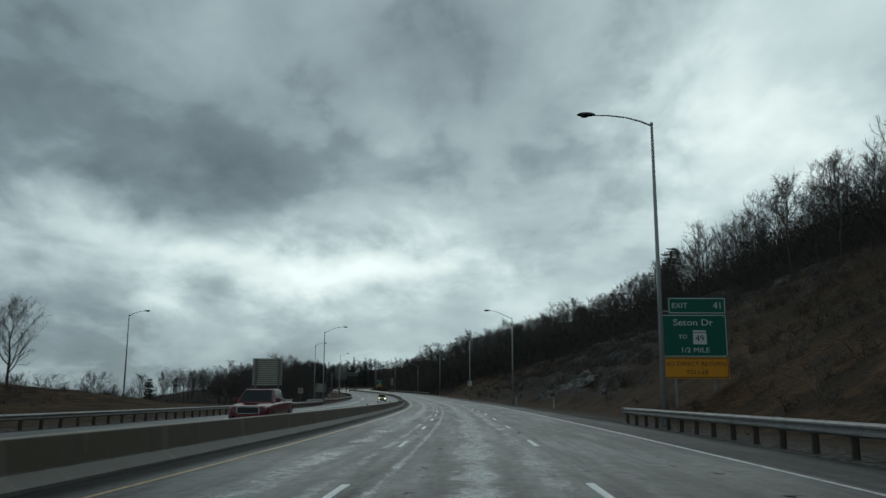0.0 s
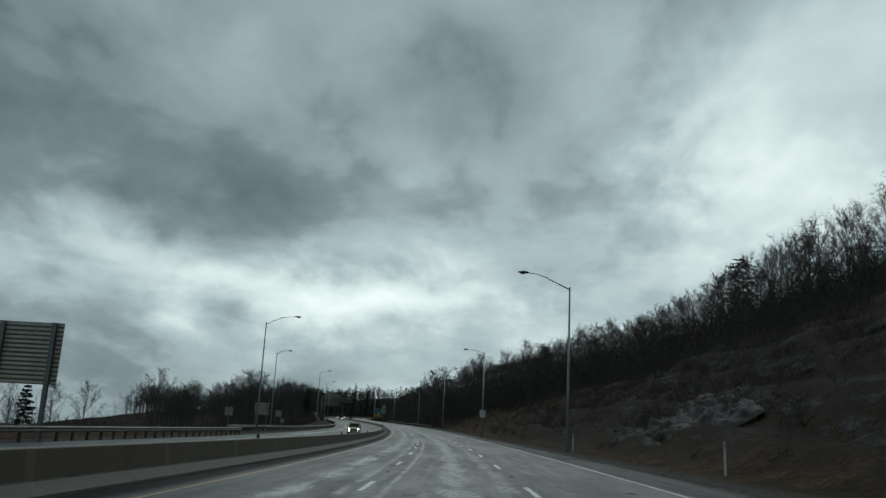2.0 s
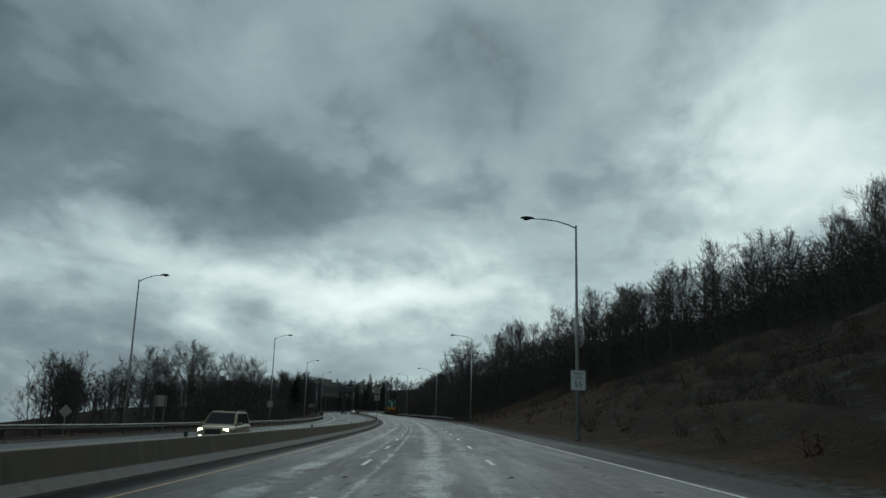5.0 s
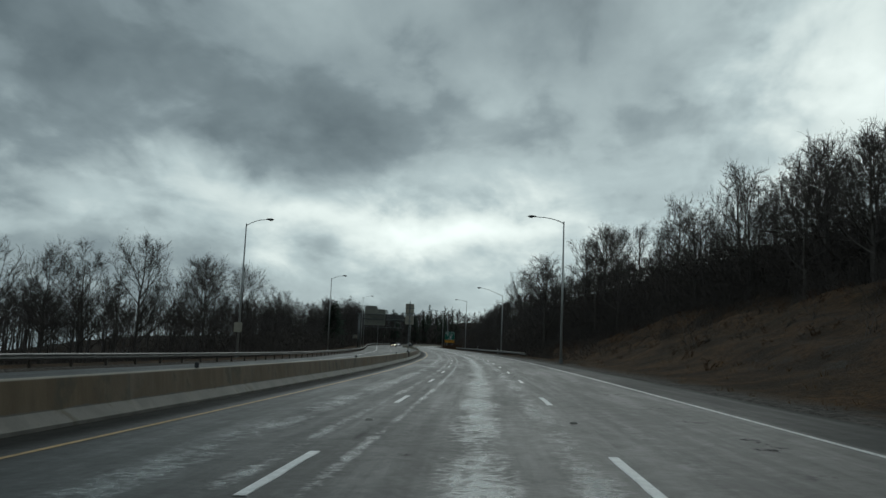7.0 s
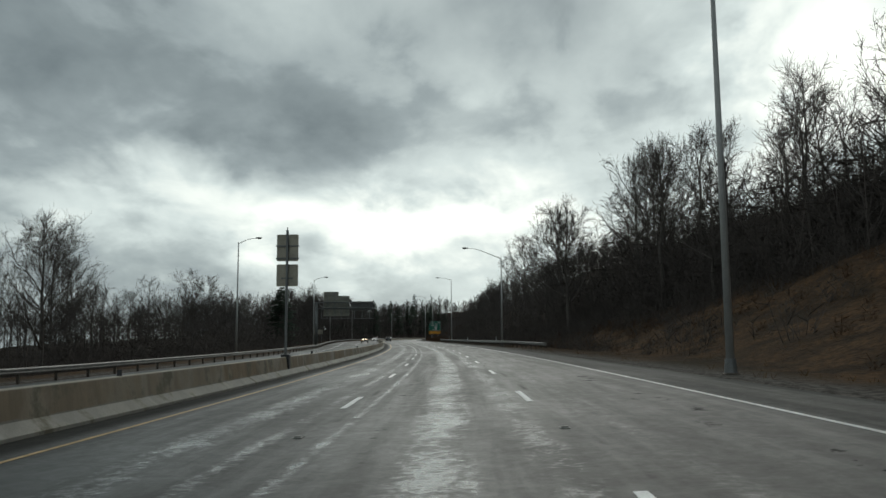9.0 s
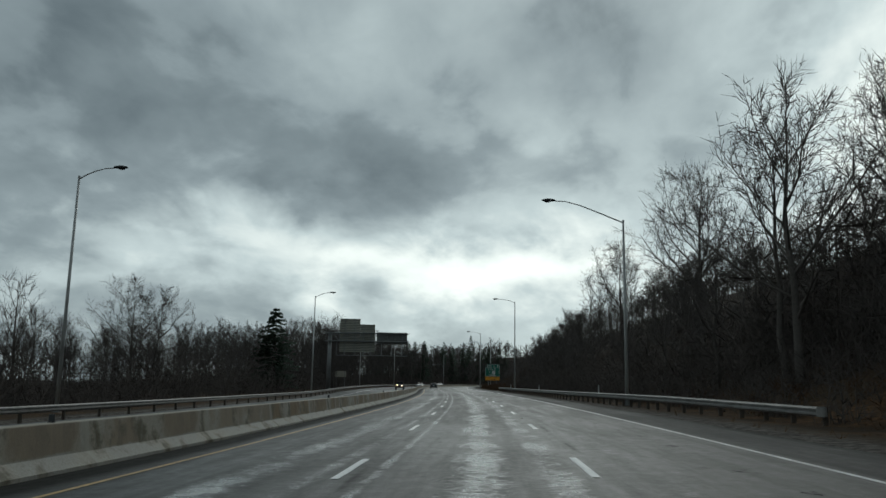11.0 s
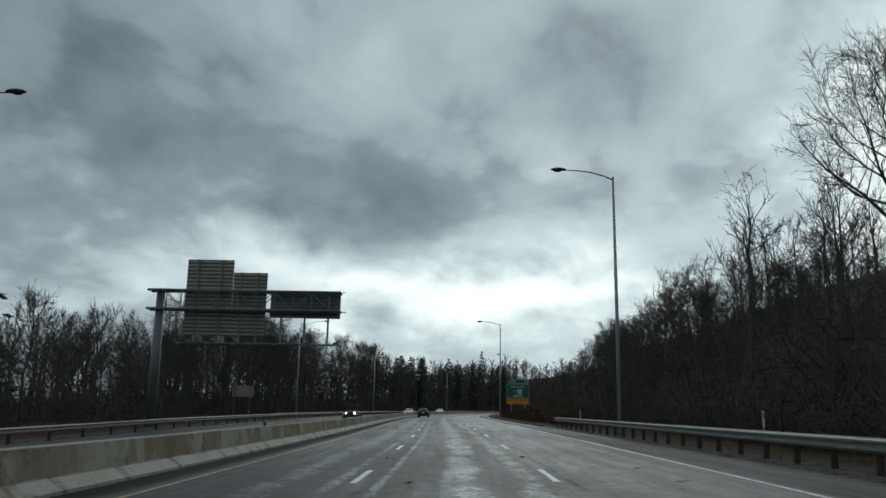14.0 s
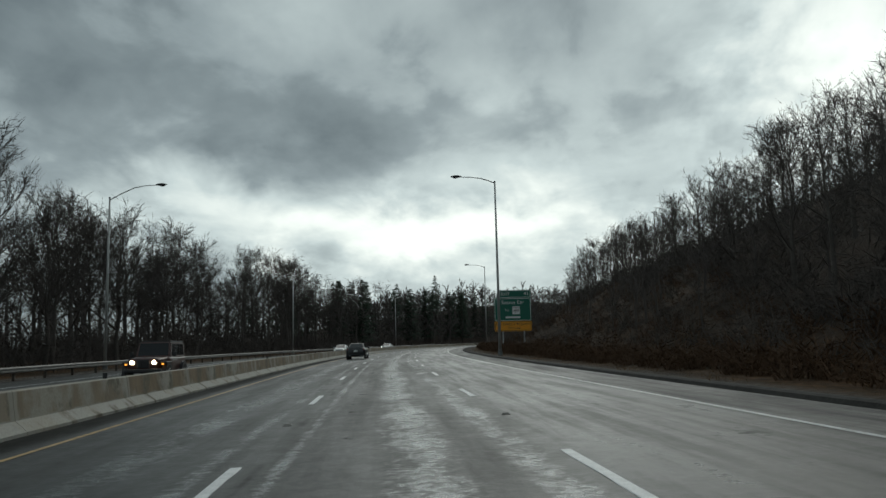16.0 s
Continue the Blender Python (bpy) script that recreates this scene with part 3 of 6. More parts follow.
def pipe(bm, pts, radii, sides=8):
    """a bent round bar through points"""
    rings = []
    n = len(pts)
    pts = [Vector(p) for p in pts]
    for i, p in enumerate(pts):
        d = (pts[min(i + 1, n - 1)] - pts[max(i - 1, 0)]).normalized()
        q = d.to_track_quat("Z", "Y").to_matrix()
        rings.append([bm.verts.new(p + q @ Vector((math.cos(k * 2 * math.pi / sides), math.sin(k * 2 * math.pi / sides), 0)) * radii[i]) for k in range(sides)])
    for a, c in zip(rings, rings[1:]):
        for k in range(sides):
            bm.faces.new((a[k], a[(k + 1) % sides], c[(k + 1) % sides], c[k]))
    bm.faces.new(rings[0][::-1])
    bm.faces.new(rings[-1])


def ribbon(name, profile, s0, s1, step, mat, kind_label, category, uv=False, closed=False, parent=None, zfun=None):
    """a strip with a fixed cross-section (u, z) laid along the road"""
    ss = np.arange(s0, s1 + 0.01, step)
    n = len(profile)
    verts, faces, uvs = [], [], []
    for s in ss:
        for u, z in profile:
            x, y = xy(s, u)
            base = float(plane_z(s, u)) if zfun is None else zfun(s, u)
            verts.append((float(x), float(y), base + z))
            uvs.append((u, s))
    last = n if closed else n - 1
    for i in range(len(ss) - 1):
        for k in range(last):
            a, c = i * n + k, i * n + (k + 1) % n
            faces.append((a, c, c + n, a + n))
    if closed:
        faces.append(tuple(range(n))[::-1])
        faces.append(tuple(range((len(ss) - 1) * n, len(ss) * n)))
    me = mesh_from(name, verts, faces, mat)
    if uv:
        layer = me.uv_layers.new(name="plan")
        idx = np.empty(len(me.loops), dtype=np.int32)
        me.loops.foreach_get("vertex_index", idx)
        layer.data.foreach_set("uv", np.array(uvs, dtype=np.float32)[idx].ravel())
    ob = new(name, me)
    if parent is not None:
        ob.parent = parent
        if kind_label:
            ob["label"] = kind_label
        return ob
    return tagged(ob, kind_label, category, "", "structure")


# ---------------------------------------------------------------- ground, roads, barrier
def make_ground():
    ss = np.concatenate([np.arange(-400, -40, 30), np.arange(-40, 640, 2.5), np.arange(640, 1650, 20)])
    uu = np.concatenate([[-1500, -900, -600, -400, -280, -200], np.arange(-150, -60, 10), np.arange(-60, -24, 2.5), [-24, -23, -22, -21, -20, -14, -8, -6, 0, 6, 7.2, 7.6, 8.2],
                         np.arange(9, 32, 1.0), np.arange(32, 100, 2.5), np.arange(100, 151, 8), [200, 300, 450, 700, 1000, 1500]])
    S, U = np.meshgrid(ss, uu, indexing="ij")
    X, Y = xy(S, U)
    Z = ground_z(S, U)
    Z = Z - np.where((U > -20.4) & (U < 7.5), 0.3, 0.0)
    # shale ledges on the cut slope
    rockm = np.interp(S, [58, 84, 150, 215, 250], [0, 1, 1, 0.5, 0]) * np.interp(U, [11, 14, 36, 44], [0, 1, 1, 0])
    step = (Z * 0.9 + 0.4 * np.sin(X * 0.2) + 0.3 * np.sin(Y * 0.17))
    Z = Z + rockm * 0.45 * np.sin(step * 2 * np.pi / 2.2)
    n, k = S.shape
    verts = np.stack([X, Y, Z], -1).reshape(-1, 3)
    idx = np.arange(n * k).reshape(n, k)
    faces = np.stack([idx[:-1, :-1], idx[:-1, 1:], idx[1:, 1:], idx[1:, :-1]], -1).reshape(-1, 4)
    me = bpy.data.meshes.new("ground")
    me.from_pydata(verts.tolist(), [], faces.tolist())
    me.materials.append(LAND)
    me.polygons.foreach_set("use_smooth", [True] * len(me.polygons))
    tl = np.interp(S, TREELINE_S, TREELINE_U)
    forest = np.clip((U - tl + 3) / 6, 0, 1) + np.clip((-U - 30) / 6, 0, 1) * np.interp(S, [130, 190], [0, 1]) + np.clip((S - 640) / 40, 0, 1) * (np.abs(U) > 24)
    forest = forest + np.interp(S, [400, 430, 600, 640], [0, 0.65, 0.65, 0]) * (U > 11.5)
    gravel = np.clip(1.15 - np.abs(U - 7.9) / np.interp(S, [55, 85, 330, 435, 445], [2.6, 1.7, 1.5, 1.5, 0.9]), 0, 1) + np.clip(1 - np.abs(U + 21.0) / 1.2, 0, 1)
    col = me.color_attributes.new("cover", "FLOAT_COLOR", "POINT")
    dat = np.stack([np.clip(forest, 0, 1), np.clip(gravel, 0, 1), rockm, np.ones_like(S)], -1).reshape(-1)
    col.data.foreach_set("color", dat.astype(np.float32))
    return tagged(new("ground", me), "brown hillside with dry grass, leaf litter and grey shale", "ground", "", "structure")


make_ground()
BAR_U = -6.8
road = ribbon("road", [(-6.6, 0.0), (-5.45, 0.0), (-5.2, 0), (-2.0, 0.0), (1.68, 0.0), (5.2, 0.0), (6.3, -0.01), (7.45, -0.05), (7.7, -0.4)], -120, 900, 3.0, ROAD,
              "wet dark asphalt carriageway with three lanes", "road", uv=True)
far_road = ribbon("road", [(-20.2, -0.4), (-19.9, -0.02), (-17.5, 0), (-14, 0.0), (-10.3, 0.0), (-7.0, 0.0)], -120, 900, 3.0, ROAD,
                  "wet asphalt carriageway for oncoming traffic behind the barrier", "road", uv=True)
tagged(ribbon("curb", [(7.12, -0.04), (7.17, 0.045), (7.24, 0.075), (7.36, 0.075), (7.46, 0.0), (7.5, -0.2)], 435, 641, 2.0, KERB, "low dark asphalt kerb along the shoulder", "kerb", uv=True))

for u0, s0, s1, mt, lb in ((5.2, -120, 760, WORN_WHITE, "worn white shoulder line"), (-5.3, -120, 760, YELLOW_PAINT, "worn yellow edge line")):
    ribbon("edge_line", [(u0 - 0.052, 0.006), (u0 + 0.052, 0.006)], s0, s1, 2.0, mt, lb, "", parent=road)
for u0, mt, lb in ((-8.6, YELLOW_PAINT, "worn yellow edge line"), (-16.6, WHITE_PAINT, "white shoulder line")):
    ribbon("edge_line", [(u0 - 0.07, 0.006), (u0 + 0.07, 0.006)], -120, 760, 3.0, mt, lb, "", parent=far_road)


def slope_pose(s, u, z=0.0, length=3.0):
    a, c = at(s - length / 2, u, z), at(s + length / 2, u, z)
    d = c - a
    right = Vector((math.cos(heading(s)), math.sin(heading(s)), float(bank(s)) if u > -7.3 else 0.0)).normalized()
    f = d.normalized()
    up = right.cross(f).normalized()
    return Matrix.Translation((a + c) / 2) @ Matrix((right, f, up)).transposed().to_4x4()


def dash_mesh():
    bm = bmesh.new()
    n, w = 8, 0.065
    rnd = random.Random(4)
    rows = []
    for i in range(n + 1):
        y = -1.52 + 3.05 * i / n
        rows.append([bm.verts.new((-w + rnd.uniform(-0.006, 0.006), y, 0.0)), bm.verts.new((-w * 0.9, y, 0.007)), bm.verts.new((w * 0.9, y, 0.007)), bm.verts.new((w + rnd.uniform(-0.006, 0.006), y, 0.0))])
    for a, c in zip(rows, rows[1:]):
        for k in range(3):
            bm.faces.new((a[k], a[k + 1], c[k + 1], c[k]))
    me = bpy.data.meshes.new("lane_dash")
    bm.to_mesh(me)
    bm.free()
    me.materials.append(WHITE_PAINT)
    return me


def marker_mesh():
    bm = bmesh.new()
    box(bm, (0.14, 0.24, 0.012), Matrix.Translation((0, 0, 0.006)), 0.004)
    box(bm, (0.10, 0.08, 0.03), Matrix.Translation((0, -0.02, 0.015)), 0.006)
    me = bpy.data.meshes.new("pavement_marker")
    bm.to_mesh(me)
    bm.free()
    me.materials.append(RAIL)
    return me


DASH, PMARK = dash_mesh(), marker_mesh()
for k in range(-3, 58):
    s = 9.29 + 1.525 + 12.19 * k
    for u in (-2.0, 1.68):
        child("lane_dash", DASH, road, slope_pose(s, u, 0.002))
        if k % 2:
            child("pavement_marker", PMARK, road, slope_pose(s + 6.1, u + 0.02, 0.002))
    child("lane_dash", DASH, far_road, slope_pose(s, -12.6, 0.002))


def barrier_mesh(length):
    prof = [(0.35, -0.15), (0.35, 0.06), (0.14, 0.25), (0.085, 0.75), (0.06, 0.775), (-0.06, 0.775), (-0.085, 0.75), (-0.14, 0.25), (-0.35, 0.06), (-0.35, -0.15)]
    bm = bmesh.new()
    ys = [-length / 2 + 0.005, -length / 2 + 0.025, 0, length / 2 - 0.025, length / 2 - 0.005]
    rows = []
    for i, y in enumerate(ys):
        f = 0.993 if i in (0, 4) else 1.0
        rows.append([bm.verts.new((x * f, y, z * f if z > 0 else z)) for x, z in prof])
    for a, c in zip(rows, rows[1:]):
        for k in range(len(prof)):
            q = (k + 1) % len(prof)
            bm.faces.new((a[k], a[q], c[q], c[k]))
    bm.faces.new(rows[0])
    bm.faces.new(rows[-1][::-1])
    bmesh.ops.recalc_face_normals(bm, faces=bm.faces)
    me = bpy.data.meshes.new("barrier_segment")
    bm.to_mesh(me)
    bm.free()
    me.materials.append(CONCRETE)
    return me


SEG = 6.1
barrier = thing("median_barrier", "weathered concrete median barrier with brown stains", "barrier", "", "structure")
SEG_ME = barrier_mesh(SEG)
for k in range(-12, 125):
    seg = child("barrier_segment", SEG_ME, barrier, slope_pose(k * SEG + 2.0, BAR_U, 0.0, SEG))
    darken = float(np.interp(k * SEG, [0, 150, 215], [0.85, 0.7, 0.0]))
    seg.color = (darken, float(np.interp(k * SEG, [235, 320], [0.15, 1.0])), 0, 1)


def reflector(s):
    m = frame_at(s, BAR_U, 0.77)
    t = thing("barrier_reflector", "small dark reflector bracket on top of the concrete barrier", "reflector", "reflectors on the barrier", m=m)
    bm = bmesh.new()
    box(bm, (0.10, 0.03, 0.12), Matrix.Translation((0, 0, 0.075)), 0.008)
    part("reflector_plate", bm, DARK_METAL, t)
    bm = bmesh.new()
    box(bm, (0.09, 0.09, 0.015), Matrix.Translation((0, 0, 0.008)), 0.003)
    part("foot_plate", bm, DARK_METAL, t)


for s in (57, 81.5, 106, 130.5, 155, 179, 204, 229, 254, 278, 303, 327, 352, 376, 401, 425, 449, 474, 498):
    reflector(s)


# ---------------------------------------------------------------- guardrails
def rail_post_mesh():
    bm = bmesh.new()
    for x in (-0.07, 0.07):
        box(bm, (0.012, 0.10, 1.05), Matrix.Translation((x, 0, 0.2)))
    box(bm, (0.13, 0.010, 1.05), Matrix.Translation((0, 0, 0.2)))
    me = bpy.data.meshes.new("post")
    bm.to_mesh(me)
    bm.free()
    me.materials.append(RAIL_POST)
    return me


def block_mesh():
    bm = bmesh.new()
    box(bm, (0.15, 0.12, 0.34), None, 0.01)
    me = bpy.data.meshes.new("offset_block")
    bm.to_mesh(me)
    bm.free()
    me.materials.append(RAIL_POST)
    return me


POST_ME, BLOCK_ME = rail_post_mesh(), block_mesh()
W_BEAM = [(0.0, -0.155), (0.028, -0.125), (0.078, -0.10), (0.078, -0.055), (0.02, -0.02), (0.02, 0.02), (0.078, 0.055), (0.078, 0.10), (0.028, 0.125), (0.0, 0.155)]


def guardrail(line, side, top, label, gap=1.905):
    """a steel W-beam on posts; line: rows of s, u, height offset; side: +1 if the beam faces larger u"""
    t = thing("guardrail", label, "guardrail", "guardrails along the road")
    sv, uv_, zv = zip(*line)
    ss = np.arange(sv[0], sv[-1] + 0.01, 1.905)
    prof = [(x * side, z) for x, z in W_BEAM] + [((x - 0.006) * side, z) for x, z in W_BEAM[::-1]]
    verts, faces, n = [], [], len(prof)
    for s in ss:
        u0 = np.interp(s, sv, uv_)
        for du, z in prof:
            x, y = xy(s, u0 + du + 0.17 * side)
            verts.append((float(x), float(y), float(plane_z(s, u0)) + float(np.interp(s, sv, zv)) + top - 0.155 + z))
    for i in range(len(ss) - 1):
        for k in range(n):
            a, c = i * n + k, i * n + (k + 1) % n
            faces.append((a, c, c + n, a + n))
    faces += [tuple(range(n)), tuple(range((len(ss) - 1) * n, len(ss) * n))[::-1]]
    child("beam", mesh_from("beam", verts, faces, RAIL), t)
    for s in ss[::max(1, round(gap / 1.905))]:
        u0, z0 = float(np.interp(s, sv, uv_)), float(np.interp(s, sv, zv))
        child("post", POST_ME, t, frame_at(s, u0, top - 0.74 + z0))
        child("offset_block", BLOCK_ME, t, frame_at(s, u0 + 0.10 * side, top - 0.155 + z0))
    # rounded end piece
    for s, f in ((ss[0], -1), (ss[-1], 1)):
        u0, z0 = float(np.interp(s, sv, uv_)), float(np.interp(s, sv, zv))
        bm = bmesh.new()
        bmesh.ops.create_cone(bm, cap_ends=True, segments=12, radius1=0.16, radius2=0.16, depth=0.31)
        ob = part("end_piece", bm, RAIL, t)
        ob.matrix_basis = frame_at(s + 0.05 * f, u0 + 0.12 * side, top - 0.155 + z0)
    return t


guardrail([(-40, 7.9, 0.0), (40.5, 7.9, 0.0)], -1, 0.72, "grey steel guardrail on posts ending beside the shoulder")
guardrail([(316.5, 11.0, -0.15), (330, 9.3, 0.0), (360, 8.4, 0.0), (434.5, 8.2, 0.0)], -1, 0.68, "long weathered steel guardrail in front of dark brush")
guardrail([(-60, -21.2, 0.0), (140, -20.5, 0.0)], 1, 0.72, "grey steel guardrail on many posts across the far carriageway")
guardrail([(150, -24.5, 0.1), (190, -22.2, 0.0), (260, -20.6, 0.0), (330, -20.1, 0.0), (440, -20.1, 0.0), (700, -20.4, 0.0)], 1, 0.72, "continuous wet steel guardrail along the far shoulder", 3.81)


# ---------------------------------------------------------------- lamps
def street_lamp(s, u, top, arm_dir, style, label):
    """tapered metal mast with an arm and a cobra-head lamp; top: height of the mast's tip over the road plane"""
    base = float(ground_z(s, u)) - float(plane_z(s, u))
    h = top - base
    m = Matrix.Translation(at(s, u, base)) @ Matrix.Rotation(heading(s), 4, "Z")
    t = thing("street_lamp", label, "street lamp", "street lamps along the highway", m=m)
    bm = bmesh.new()
    box(bm, (0.42, 0.42, 0.5), Matrix.Translation((0, 0, -0.2)), 0.03)
    part("footing", bm, RAIL_POST, t, "dark weathered footing")
    bm = bmesh.new()
    tube(bm, (0, 0, 0.03), (0, 0, h), 0.125, 0.062, 14)
    part("mast", bm, POLE, t, smooth=True)
    bm = bmesh.new()
    tube(bm, (0, 0, 0.03), (0, 0, 0.45), 0.19, 0.16, 12)
    part("base_cover", bm, GANTRY, t)
    bm = bmesh.new()
    tube(bm, (0, 0, h - 0.05), (0, 0, h + 0.06), 0.075, 0.06, 10)
    part("cap", bm, POLE, t)
    bm = bmesh.new()
    d = arm_dir
    if style == 0:
        pts = [(0, 0, h - 0.12), (0.5 * d, 0, h + 0.10), (1.2 * d, 0, h + 0.30), (2.0 * d, 0, h + 0.40), (2.8 * d, 0, h + 0.42)]
    elif style == 1:
        pts = [(0, 0, h - 0.12), (0.9 * d, 0, h + 0.28), (1.9 * d, 0, h + 0.75), (2.6 * d, 0, h + 0.98), (3.3 * d, 0, h + 1.02)]
    elif style == 4:
        pts = [(0, 0, h - 0.12), (1.3 * d, 0, h + 0.42), (2.7 * d, 0, h + 0.98), (3.6 * d, 0, h + 1.22), (4.4 * d, 0, h + 1.26)]
    elif style == 3:
        pts = [(0, 0, h - 0.15), (0.45 * d, 0, h + 0.12), (1.0 * d, 0, h + 0.36), (1.6 * d, 0, h + 0.52), (2.2 * d, 0, h + 0.56)]
    else:
        pts = [(0, 0, h - 0.2), (0.9 * d, 0, h + 0.30), (1.9 * d, 0, h + 0.76), (2.8 * d, 0, h + 0.92), (3.7 * d, 0, h + 0.95)]
    pipe(bm, pts, [0.045, 0.042, 0.038, 0.034, 0.03], 8)
    part("arm", bm, POLE, t, smooth=True)
    ex, ez = pts[-1][0], pts[-1][2]
    bm = bmesh.new()
    r = bmesh.ops.create_uvsphere(bm, u_segments=12, v_segments=8, radius=0.5)
    for v in r["verts"]:
        v.co = Vector((v.co.x * 0.92, v.co.y * 0.38, v.co.z * (0.26 if v.co.z > 0 else 0.13)))
        if v.co.x * d > 0.2:
            v.co.y *= 0.85
    bmesh.ops.translate(bm, verts=bm.verts, vec=(ex + 0.28 * d, 0, ez + 0.02))
    head = part("lamp_head", bm, DARK_METAL, t, "dark cobra-head lamp housing", smooth=True)
    bm = bmesh.new()
    r = bmesh.ops.create_uvsphere(bm, u_segments=10, v_segments=6, radius=0.5)
    for v in r["verts"]:
        v.co = Vector((v.co.x * 0.42, v.co.y * 0.26, v.co.z * 0.14))
    bmesh.ops.translate(bm, verts=bm.verts, vec=(ex + 0.36 * d, 0, ez - 0.045))
    part("lens", bm, GLASS_DARK, head, "unlit glass lens", smooth=True)
    return t


LAMP_R = "tall grey metal street lamp with arm over the shoulder"
for s, u, top, st in ((36.0, 8.7, 13.98, 0), (113.2, 9.1, 12.18, 1), (181.1, 8.8, 13.12, 0), (260.7, 8.29, 13.5, 0), (339.4, 9.26, 11.4, 4), (415.4, 8.92, 14.1, 0), (491.6, 8.25, 13.75, 0), (567.7, 10.5, 13.9, 0)):
    street_lamp(s, u, top, -1, st, LAMP_R if st == 0 else "tall metal street lamp with long raised arm beside the shoulder")
LAMP_L = "tall grey street lamp across the far carriageway"
for s, u, top in ((111, -44.6, 12.6), (155.4, -22.0, 13.7), (210.5, -28.8, 14.2), (267.4, -24.3, 13.97), (335.7, -23.9, 13.9), (403.2, -20.95, 13.95), (492.2, -22.15, 13.4), (566, -23.0, 13.5), (640, -23, 13.5)):
    street_lamp(s, u, top, 1, 2 if s in (155.4, 492.2) else 3, LAMP_L)


# ---------------------------------------------------------------- signs
def text_mesh(name, body, size, mat, depth=0.004, wide=1.0, align="CENTER"):
    cu = bpy.data.curves.new(name, "FONT")
    cu.body, cu.size, cu.extrude, cu.align_x, cu.align_y = body, size, depth, align, "CENTER"
    cu.resolution_u = 3
    ob = bpy.data.objects.new(name, cu)
    scene.collection.objects.link(ob)
    me = bpy.data.meshes.new_from_object(ob.evaluated_get(bpy.context.evaluated_depsgraph_get()))
    bpy.data.objects.remove(ob)
    me.name = name
    me.materials.clear()
    me.materials.append(mat)
    me.transform(Matrix.Diagonal((wide, 1, 1, 1)))
    return me


def letters(me, parent, m):
    """each character of a text mesh as a part of its own"""
    bm = bmesh.new()
    bm.from_mesh(me)
    mat = me.materials[0]
    left, groups = set(bm.verts), []
    while left:
        todo, isle = [left.pop()], set()
        while todo:
            v = todo.pop()
            isle.add(v)
            for e in v.link_edges:
                o = e.other_vert(v)
                if o in left:
                    left.remove(o)
                    todo.append(o)
        groups.append(isle)
    for isle in sorted(groups, key=lambda g: min(v.co.x for v in g)):
        order = sorted(isle, key=lambda v: v.index)
        where = {v: i for i, v in enumerate(order)}
        faces = [tuple(where[v] for v in f.verts) for f in bm.faces if f.verts[0] in isle]
        child("letter", mesh_from("letter", [v.co for v in order], faces, mat), parent, m)
    bm.free()
    bpy.data.meshes.remove(me)


UPRIGHT = Matrix.Rotation(radians(90), 4, "X")


def rounded_panel(bm, w, h, x, y, z, thick, r=0.12):
    """a plate in the xz plane with rounded corners"""
    pts = []
    for cx, cz, a0 in ((w / 2 - r, h / 2 - r, 0), (-w / 2 + r, h / 2 - r, 90), (-w / 2 + r, -h / 2 + r, 180), (w / 2 - r, -h / 2 + r, 270)):
        for k in range(5):
            a = radians(a0 + 22.5 * k)
            pts.append((x + cx + r * math.cos(a), z + cz + r * math.sin(a)))
    f = [bm.verts.new((px, y, pz)) for px, pz in pts]
    b = [bm.verts.new((px, y + thick, pz)) for px, pz in pts]
    bm.faces.new(f)
    bm.faces.new(b[::-1])
    n = len(pts)
    for i in range(n):
        bm.faces.new((f[i], b[i], b[(i + 1) % n], f[(i + 1) % n]))


def border(bm, w, h, x, y, z, r=0.12, t=0.045, inset=0.05, thick=0.004):
    def loop(d, rr):
        pts = []
        ww, hh = w / 2 - d, h / 2 - d
        for cx, cz, a0 in ((ww - rr, hh - rr, 0), (-ww + rr, hh - rr, 90), (-ww + rr, -hh + rr, 180), (ww - rr, -hh + rr, 270)):
            for k in range(5):
                a = radians(a0 + 22.5 * k)
                pts.append((x + cx + rr * math.cos(a), z + cz + rr * math.sin(a)))
        return pts
    o, i = loop(inset, r), loop(inset + t, max(r - t, 0.02))
    ov = [bm.verts.new((px, y, pz)) for px, pz in o]
    iv = [bm.verts.new((px, y, pz)) for px, pz in i]
    n = len(o)
    for k in range(n):
        bm.faces.new((ov[k], ov[(k + 1) % n], iv[(k + 1) % n], iv[k]))


